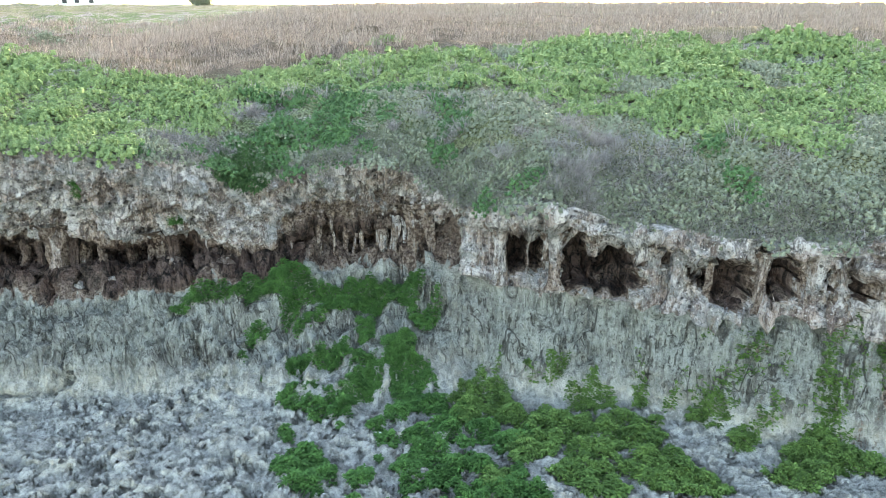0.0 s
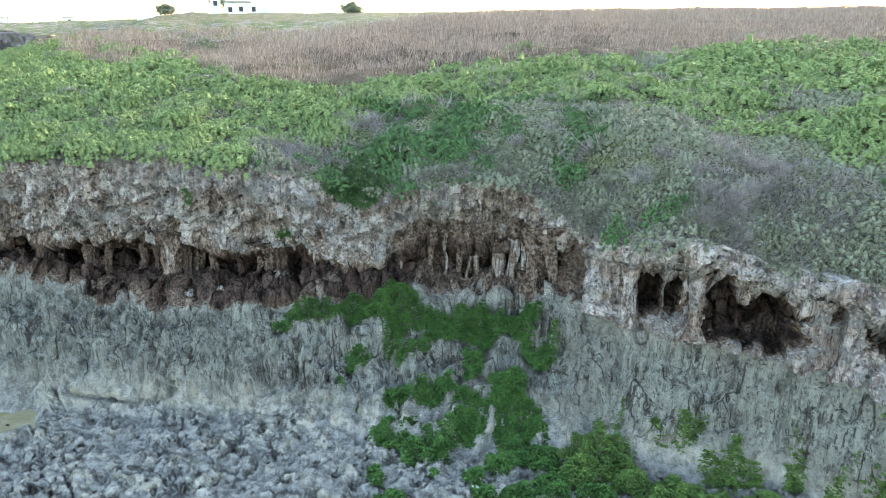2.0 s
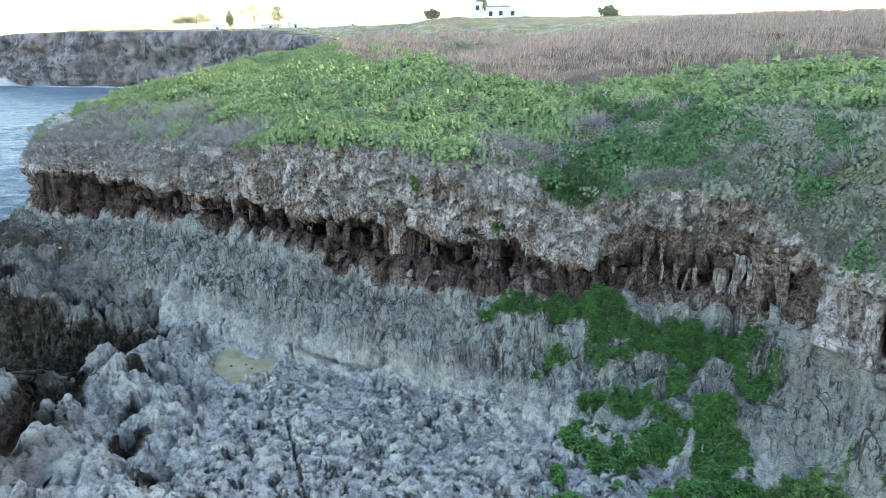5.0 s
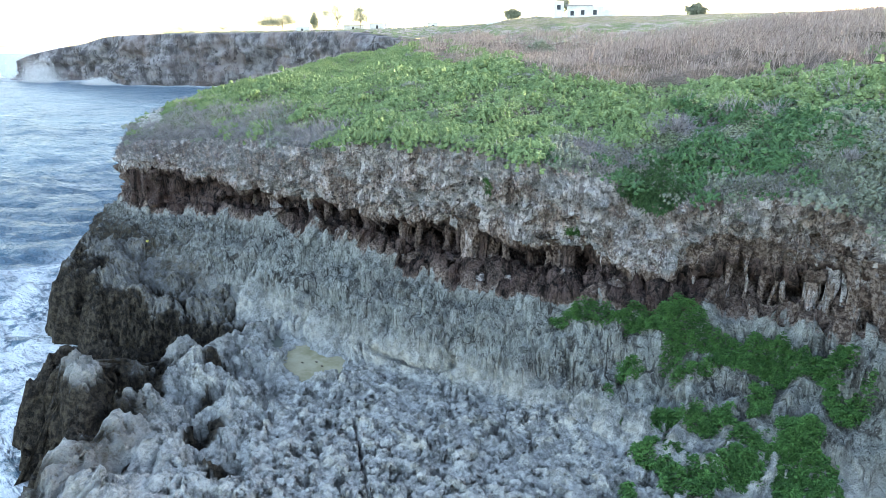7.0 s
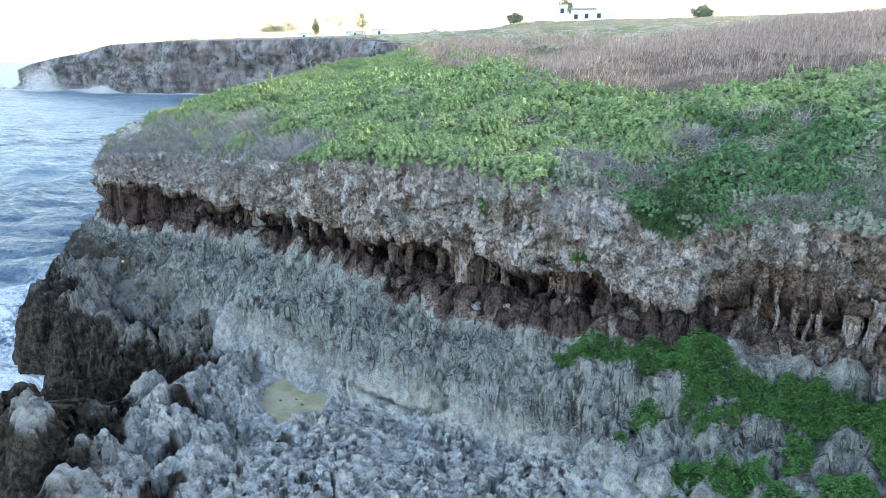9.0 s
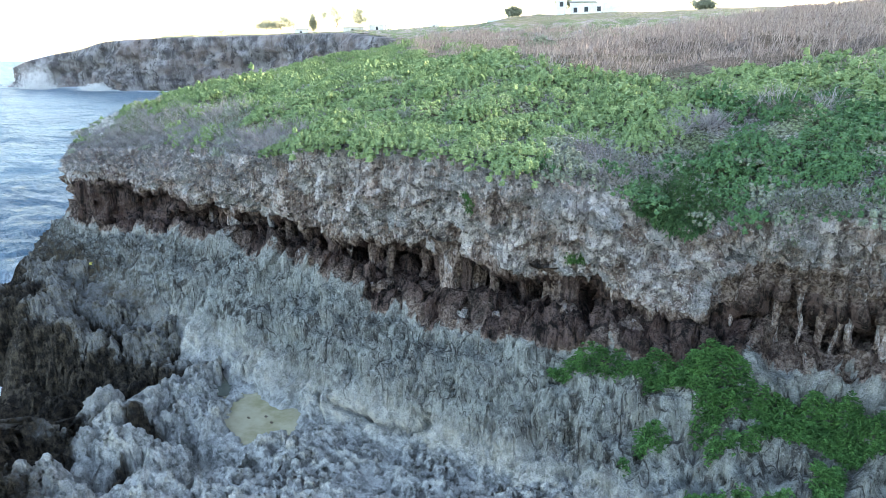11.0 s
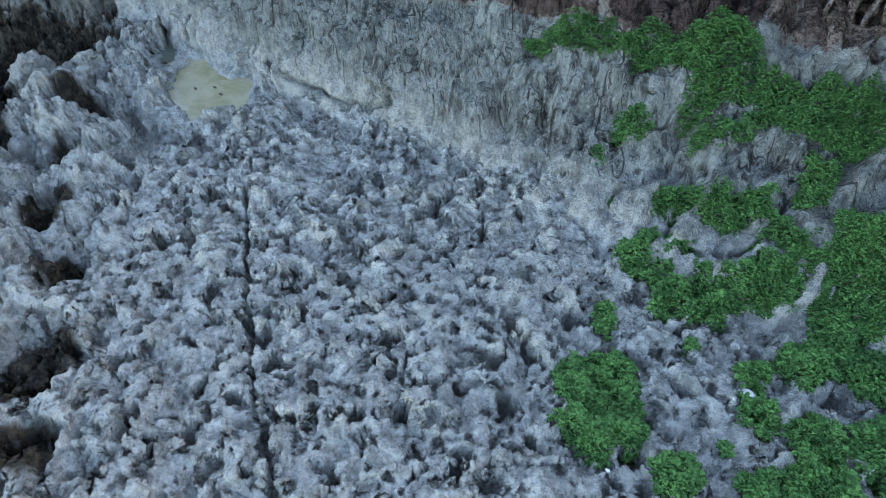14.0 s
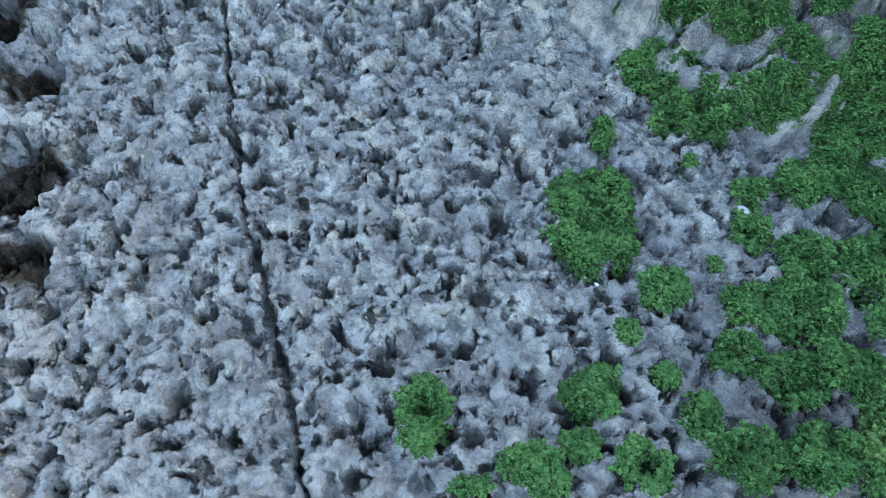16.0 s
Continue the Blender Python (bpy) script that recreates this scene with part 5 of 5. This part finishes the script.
# ---- dry growth that clings to the cliff's upper face ----
def cling(name, label, mask, count, length, width, mat, hang, seed):
    q = np.random.default_rng(seed)
    pick = q.choice(mask.size, count, p=(mask / mask.sum()).ravel())
    p, n = CLIFF_POS.reshape(-1, 3)[pick], CLIFF_NRM.reshape(-1, 3)[pick]
    p = p + q.normal(size=p.shape) * 0.06
    way = unit(n * 0.8 + np.array([0, 0, 0.7 - hang]) + 0.6 * q.normal(size=p.shape))
    l = length * q.uniform(0.5, 1.4, count)
    v_, q_ = twigs(p - way * 0.03, way, l, np.full(count, width), q) if mat is TWIG else leaves(p, way, np.array([0.02, 0.01, 1.0]), l, l * 0.5)
    tagged(new(name, build_mesh(name, v_, q_, mat, smooth_faces=False)), label, "plants", kind="stuff")


vv = np.broadcast_to(np.arange(NV)[None, :], (NU, NV)).astype(float)
PX, PY, PZ = CLIFF_POS[..., 0], CLIFF_POS[..., 1], CLIFF_POS[..., 2]
spotty = vnoise(PX * 0.6, PY * 0.6, PZ * 0.6, 195)
west_top = smooth(-30, -40, PX) * smooth(ends[7] + 12, ends[8] + 8, vv + 10 * spotty)
rim_top = smooth(ends[9] - 8, ends[9] + 2, vv + 8 * spotty) * smooth(-60, -30, PX)
arch_top = smooth(ends[9] - 8, ends[9], vv + 5 * spotty) * smooth(-17, -12, PX)
cling("dry_growth", "dry grey twiggy growth on the upper cliff face", west_top + 0.8 * rim_top + 0.5 * arch_top + 1e-6, 60000, 0.24, 0.017, TWIG, 0.2, 401)
mound = smooth(ends[9] - 6, ends[9] + 3, vv + 8 * spotty) * smooth(-12, -6, PX)
cling("grey_growth", "purplish grey dry leaves matted over the upper cliff face", west_top + 0.7 * rim_top + 0.6 * mound * smooth(-0.1, 0.3, spotty) + 1e-6, 56000, 0.12, 0.05, GREY_LEAF, 0.2, 405)
cling("dull_growth", "dull green low growth hanging over the rim", mound + 1e-6, 48000, 0.15, 0.05, LEAF_GREY, 0.3, 402)
bush = np.exp(-(((PX + 10.7) / 1.35) ** 2 + ((PZ - 11.75) / 1.2) ** 2)) * (PY > 34.5) * (vv > ends[7] + 12)
tuft = np.exp(-(((PX + 14.7) / 0.4) ** 2 + ((PZ - 8.7) / 0.25) ** 2)) + np.exp(-(((PX + 19.0) / 0.28) ** 2 + ((PZ - 10.9) / 0.45) ** 2)) * (PY < 37.5)
cling("hanging_bush", "deep green leafy bush hanging over the cliff's rim", bush * (bush > 0.25) + 1e-9, 16000, 0.19, 0.05, LEAF_RIM, 0.6, 403)
cling("face_tufts", "small green leafy tufts in hollows of the cliff face", tuft * (tuft > 0.3) * (vv > ends[7]) + 1e-12, 1500, 0.11, 0.05, LEAF_LOW, 0.3, 404)


# ---- short growth that covers the ground between the shrubs ----
def sow_turf(dry=False):
    q = np.random.default_rng(55)
    n = 110000
    x, y = q.uniform(-60, 30, n), 29 + 34 * q.uniform(0, 1, n) ** 1.5
    d = inland(x, y)
    dry_ = (np.hypot((x - 9.0) / 3.8, (y - 35.6) / 2.4) < 1) | ((x > -12) & (x < 2) & (d < 8.5) & (vnoise(x * 0.4, y * 0.4, 0 * x, 209) > -0.1))
    ok_ = (d > 0.1) & (y < reed_y(x) + 3) & (dry_ == dry)
    x, y, d = x[ok_], y[ok_], d[ok_]
    base = np.stack([x, y, land_z(x, y) - 0.02 + 0.22 * np.clip(fbm(x * 0.9, y * 0.9, 0 * x, 3, 207), 0, 1)], -1)
    l = q.uniform(0.12, 0.26, len(x))
    way = unit(np.stack([q.normal(0, 0.5, len(x)) - 0.25, q.normal(0, 0.5, len(x)) - 0.5, q.uniform(0.3, 1, len(x))], -1))
    return leaves(base, way, np.array([0.01, 0.02, 1.0]), l, l * 0.32)


tagged(new("turf", build_mesh("turf", *sow_turf(), LEAF_GREY, smooth_faces=False)), "short dull green growth between the shrubs", "plants", kind="stuff")


tagged(new("dry_litter", build_mesh("dry_litter", *sow_turf(True), GREY_LEAF, smooth_faces=False)), "dry grey leaf litter and twigs between the shrubs", "plants", kind="stuff")


# ---- reeds ----
def sow_reeds():
    q = np.random.default_rng(77)
    n = 340000
    x, y = q.uniform(-110, 190, n), 46 + 190 * q.uniform(0, 1, n) ** 1.9
    front = reed_y(x)
    keep_ = (y > front + 4.5 * vnoise(x * 0.22, y * 0.22, 0 * x, 197)) & (x > -34 - (y - 58) * 1.15 + 3 * vnoise(x * 0.15, y * 0.15, 0 * x, 198)) & (y < 150 + np.maximum(x + 60, 0) * 1.2) & (np.abs(x) < 40 + y * 0.95)
    keep_ |= (x > -22) & (x < 45) & (y > front - 10) & (y <= front) & (vnoise(x * 0.3, y * 0.3, 0 * x, 206) > 0.3)
    keep_ &= vnoise(x * 0.25, y * 0.25, 0 * x, 199) > -0.55
    x, y = x[keep_], y[keep_]
    z = land_z(x, y) - 0.05
    far = np.hypot(x, y)
    base = np.stack([x, y, z], -1)
    way = unit(np.stack([q.normal(0, 0.24, len(x)) + 0.1, q.normal(0, 0.24, len(x)), 1 + 0 * x], -1))
    hgt = q.uniform(0.5, 1.9, len(x)) * (0.8 + 0.3 * vnoise(x * 0.12, y * 0.12, 0 * x, 201) + 0.3 * vnoise(x * 0.8, y * 0.8, 0 * x, 205)) * np.maximum(smooth(-1, 5, y - reed_y(x) + 1), 0.6)
    return twigs(base, way, np.maximum(hgt, 0.35) * 1.1, (0.013 + 0.00026 * far) * q.uniform(0.6, 1.6, len(x)), q)


tagged(new("reeds", build_mesh("reeds", *sow_reeds(), REED, smooth_faces=False)), "dense field of dry pinkish-brown reeds", "reeds", kind="stuff")


# ---- far off: house, wall, posts, trees, yellow bush ----
def plaster(name, c):
    m = Mat(name, 0.8, 0.3)
    m.colour(m.mix(m.span(m.noise(0.6, 5), 0.35, 0.7), c, tuple(0.82 * v_ for v_ in c))).bump(m.noise(6, 4), 0.2, 0.02)
    return m.m


WHITE, DARK, RUST = plaster("white_plaster", (0.78, 0.78, 0.76)), plaster("dark_opening", (0.06, 0.065, 0.07)), plaster("grey_roof", (0.36, 0.36, 0.37))


def box(x0, x1, y0, y1, z0, z1, bevel=0.06):
    bm = bmesh.new()
    bmesh.ops.create_cube(bm, size=1.0, matrix=Matrix.Translation(((x0 + x1) / 2, (y0 + y1) / 2, (z0 + z1) / 2)) @ Matrix.Diagonal((x1 - x0, y1 - y0, z1 - z0, 1)))
    bmesh.ops.bevel(bm, geom=bm.edges[:], offset=bevel, segments=1, affect="EDGES")
    return bm


def bm_part(name, bm, mat, parent, label=""):
    me = bpy.data.meshes.new(name)
    bm.to_mesh(me), bm.free()
    me.materials.append(mat)
    return part(name, me, parent, label)


def ground_at(x, y):
    return float(land_z(np.array([x]), np.array([y]))[0])


def along(way, dist, eye=(1.92, 4.26)):
    """The spot that many metres from the walk's middle in a direction over the map."""
    w = Vector(way).normalized()
    return eye[0] + w.x * dist, eye[1] + w.y * dist


hx, hy = along((-0.467, 0.8836), 250)
house = tagged(new("house"), "distant white plastered house with a tower and flat roofs", "house")
house.matrix_world = pose(hx, hy, ground_at(hx, hy) - 0.2, 0, 0, 28)
bm_part("wall", box(-2, 10, 0, 7, 0, 4.0), WHITE, house)
bm_part("tower", box(-6.5, -3.2, 0, 4, 0, 5.6), WHITE, house, "narrow white tower")
bm_part("roof", box(-2.4, 6.5, -0.4, 7.4, 4.0, 4.5), RUST, house)
bm_part("wing", box(10, 15, 1, 6, 0, 3.2), WHITE, house, "low white side wing")
for x0, z0 in ((-5.4, 2.9), (-0.9, 1.0), (2.5, 1.2), (6.5, 1.2)):
    w = bm_part("window", box(x0, x0 + 1.2, -0.08, 0.1, z0, z0 + 1.5, 0.02), DARK, house, "dark window")
for a, b, hgt in (((-0.565, 0.825), (-0.50, 0.866), 2.0),):
    p0, p1 = Vector(along(a, 236)), Vector(along(b, 236))
    wall_ = tagged(new("garden_wall"), "long low white garden wall with panels beside the far house", "wall")
    wall_.matrix_world = pose(p0.x, p0.y, ground_at(p0.x, p0.y) - 0.3, 0, 0, math.degrees(math.atan2(p1.y - p0.y, p1.x - p0.x)))
    n, span_ = 8, (p1 - p0).length / 8
    for k in range(n):
        bm_part("panel", box(k * span_ + 0.15, (k + 1) * span_ - 0.15, -0.1, 0.1, 0, hgt - 0.3, 0.03), WHITE, wall_)
        bm_part("post", box(k * span_ - 0.2, k * span_ + 0.2, -0.2, 0.2, 0, hgt + 0.2, 0.03), WHITE, wall_)
for a, dist, size in (((-0.757, 0.652), 430, 8), ((-0.69, 0.724), 430, 10), ((-0.715, 0.70), 425, 12), ((-0.63, 0.776), 420, 6)):
    x, y = along(a, dist)
    shed = tagged(new("shed"), "distant low white building on the headland", "building")
    shed.matrix_world = pose(x, y, ground_at(x, y) - 0.2, 0, 0, 40)
    bm_part("wall", box(0, size, 0, 5, 0, 3.0), WHITE, shed)
    bm_part("roof", box(-0.3, size + 0.3, -0.3, 5.3, 3.0, 3.3), RUST, shed)
    bm_part("door", box(size * 0.4, size * 0.4 + 1.2, -0.08, 0.1, 0, 2.1, 0.02), DARK, shed, "dark doorway")
for k in range(9):
    x, y = along((-0.675 + 0.009 * k, 0.737), 400)
    post_ = tagged(new("fence_post"), "distant pale upright fence post in the field", "post", "fence posts on the headland")
    post_.matrix_world = pose(x, y, ground_at(x, y) - 0.2)
    bm_part("shaft", box(-0.35, 0.35, -0.35, 0.35, 0, 3.0 + 0.6 * (k % 3), 0.05), WHITE, post_)
# leaf colour paled to paint in the haze of distance
HAZED_LEAF = leaf_material("hazed_tree_leaf", (0.20, 0.23, 0.17), (0.40, 0.44, 0.34), (0.38, 0.42, 0.32), 0.8)


def far_tree(way, dist, hgt, wide, seed, bushy):
    q = np.random.default_rng(seed)
    x, y = along(way, dist)
    ob = tagged(new("tree"), "distant spreading dark green tree on the skyline" if bushy < 0.5 else "distant low wind-shaped bushy tree", "tree")
    ob.matrix_world = pose(x, y, ground_at(x, y) - 0.3 - (1.4 if bushy > 0.8 and dist > 400 else 0))
    n = 7
    limbs = [twigs(np.zeros((1, 3)), np.array([[0.05, 0, 1.0]]), [hgt * 0.75], [hgt * 0.035], q)]
    tips = []
    for k in range(n):
        a = k * 2.4 + q.uniform(-0.4, 0.4)
        root = np.array([[0, 0, hgt * (0.25 + 0.4 * k / n) * (1 - bushy)]])
        w = unit(np.array([[math.cos(a) * wide, math.sin(a) * wide, hgt * q.uniform(0.3, 0.7)]]))
        l = wide * q.uniform(0.5, 0.95)
        limbs.append(twigs(root, w, [l], [hgt * 0.014], q))
        tips.append(root[0] + w[0] * l * np.array([1, 1, 0.9]))
    tips = np.array(tips + [[0, 0, hgt * 0.85]])
    part("trunk", build_mesh("trunk", *join(limbs), BARK, smooth_faces=False), ob)
    c = tips[q.integers(0, len(tips), 1500)] + q.normal(size=(1500, 3)) * np.array([wide * 0.24, wide * 0.24, hgt * 0.11])
    c[:, 2] = np.maximum(c[:, 2], 0.3)
    part("crown", build_mesh("crown", *leaves(c, unit(q.normal(size=c.shape)), np.array([0.01, 0.02, 1.0]), q.uniform(0.5, 1.0, 1500), q.uniform(0.3, 0.6, 1500)), HAZED_LEAF, smooth_faces=False), ob)["kind"] = "stuff"


for k, (way, dist, hgt, wide, bushy) in enumerate([((-0.7216, 0.6914), 420, 15, 9, 0.1), ((-0.6987, 0.7146), 420, 14, 6.5, 0.1), ((-0.845, 0.5345), 470, 6, 12, 0.9), ((-0.8143, 0.5799), 450, 5.5, 12, 0.9), ((-0.78, 0.6253), 440, 10, 7, 0.3), ((-0.767, 0.64), 440, 10.5, 8, 0.3),
                                                    ((-0.74, 0.67), 430, 12, 3.2, 0.1), ((-0.5364, 0.8429), 240, 4, 2.6, 0.2), ((-0.482, 0.876), 262, 8, 4, 0.2), ((-0.3235, 0.9447), 230, 3.6, 3, 0.5), ((-0.5039, 0.8635), 130, 1.8, 2.2, 0.9)]):
    far_tree(way, dist, hgt, wide, 500 + k, bushy)


# ---- loose bits: rubble at the tip, white stones, flotsam, debris in the pool ----
def bit(name, geo, at, mat, label, category, group=""):
    v_, q_ = geo
    n = len(v_)
    ob = tagged(new(name, build_mesh(name, v_, q_, mat, {"brown": np.zeros(n), "wet_or_dim": np.zeros(n), "face": np.zeros(n), "pale": np.zeros(n), "flute": np.zeros(n)})), label, category, group)
    ob.location = at
    return ob


q = np.random.default_rng(61)
for k in range(60):
    a = q.uniform(0, 1)
    x = -61.5 - 14 * a + q.uniform(-1, 1)
    y = float(coast(np.array([x]))[0]) + q.uniform(0.8, 3.4)
    sz = q.uniform(0.2, 0.55)
    bit("rock", boulder(sz, sz * 0.8, sz * 0.6, 600 + k), (x, y, ground_at(x, y) + 0.1), ROCK, "loose weathered grey rock at the headland's edge", "rock", "rubble at the cliff's tip")
BRIGHT = plaster("bright_scrap", (0.86, 0.86, 0.84))
YELLOW = plaster("yellow_scrap", (0.6, 0.52, 0.12))
for k, (x, y, sz) in enumerate([(-3.1, 29.2, 0.26), (-5.0, 25.0, 0.07), (-51.2, 33.6, 0.22), (-52.6, 34.2, 0.3), (-53.5, 34.6, 0.25), (-49.6, 31.8, 0.28)]):
    z = float(shelf_z(np.array([x]), np.array([y]))[0])
    bit("scrap", boulder(sz, sz * 0.6, sz * 0.3, 700 + k), (x, y, z + sz * 0.2), BRIGHT if k != 4 else YELLOW, "pale weathered scrap lying on the rock shelf" if k != 4 else "yellow scrap lying on the rock shelf", "debris")
for k, (x, y) in enumerate([(-28.3, 30.8), (-28.9, 30.2), (-27.6, 30.6)]):
    bit("leaf_debris", boulder(0.1, 0.06, 0.04, 720 + k), (x, y, -0.50), BARK, "dark sodden debris afloat in the tide pool", "debris")


def splash(x, y, hgt, wide, seed):
    """Spray of a breaking wave: a cloud of small white flecks over a low mound."""
    w = np.random.default_rng(seed)
    n = 9000
    u = w.uniform(0, 1, n) ** 1.6
    a = w.normal(0, 1, n)
    c = np.stack([a * wide * (0.3 + 0.2 * u), w.normal(0, 1, n) * wide * 0.22, u * hgt * np.exp(-a * a * 0.5) * w.uniform(0.5, 1.1, n)], -1)
    v_, q_ = leaves(c, unit(w.normal(size=c.shape)), np.array([0.01, 0.02, 1.0]), w.uniform(0.25, 0.7, n), w.uniform(0.25, 0.6, n))
    ob = tagged(new("wave_splash", build_mesh("wave_splash", v_, q_, BRIGHT, smooth_faces=False)), "white spray of a wave breaking on the far rocks", "spray", kind="stuff")
    ob.location = (x, y, SEA_Z)


splash(-450, 195, 15, 20, 801)
splash(-398, 205, 4, 16, 802)
splash(-492, 184, 5, 12, 803)
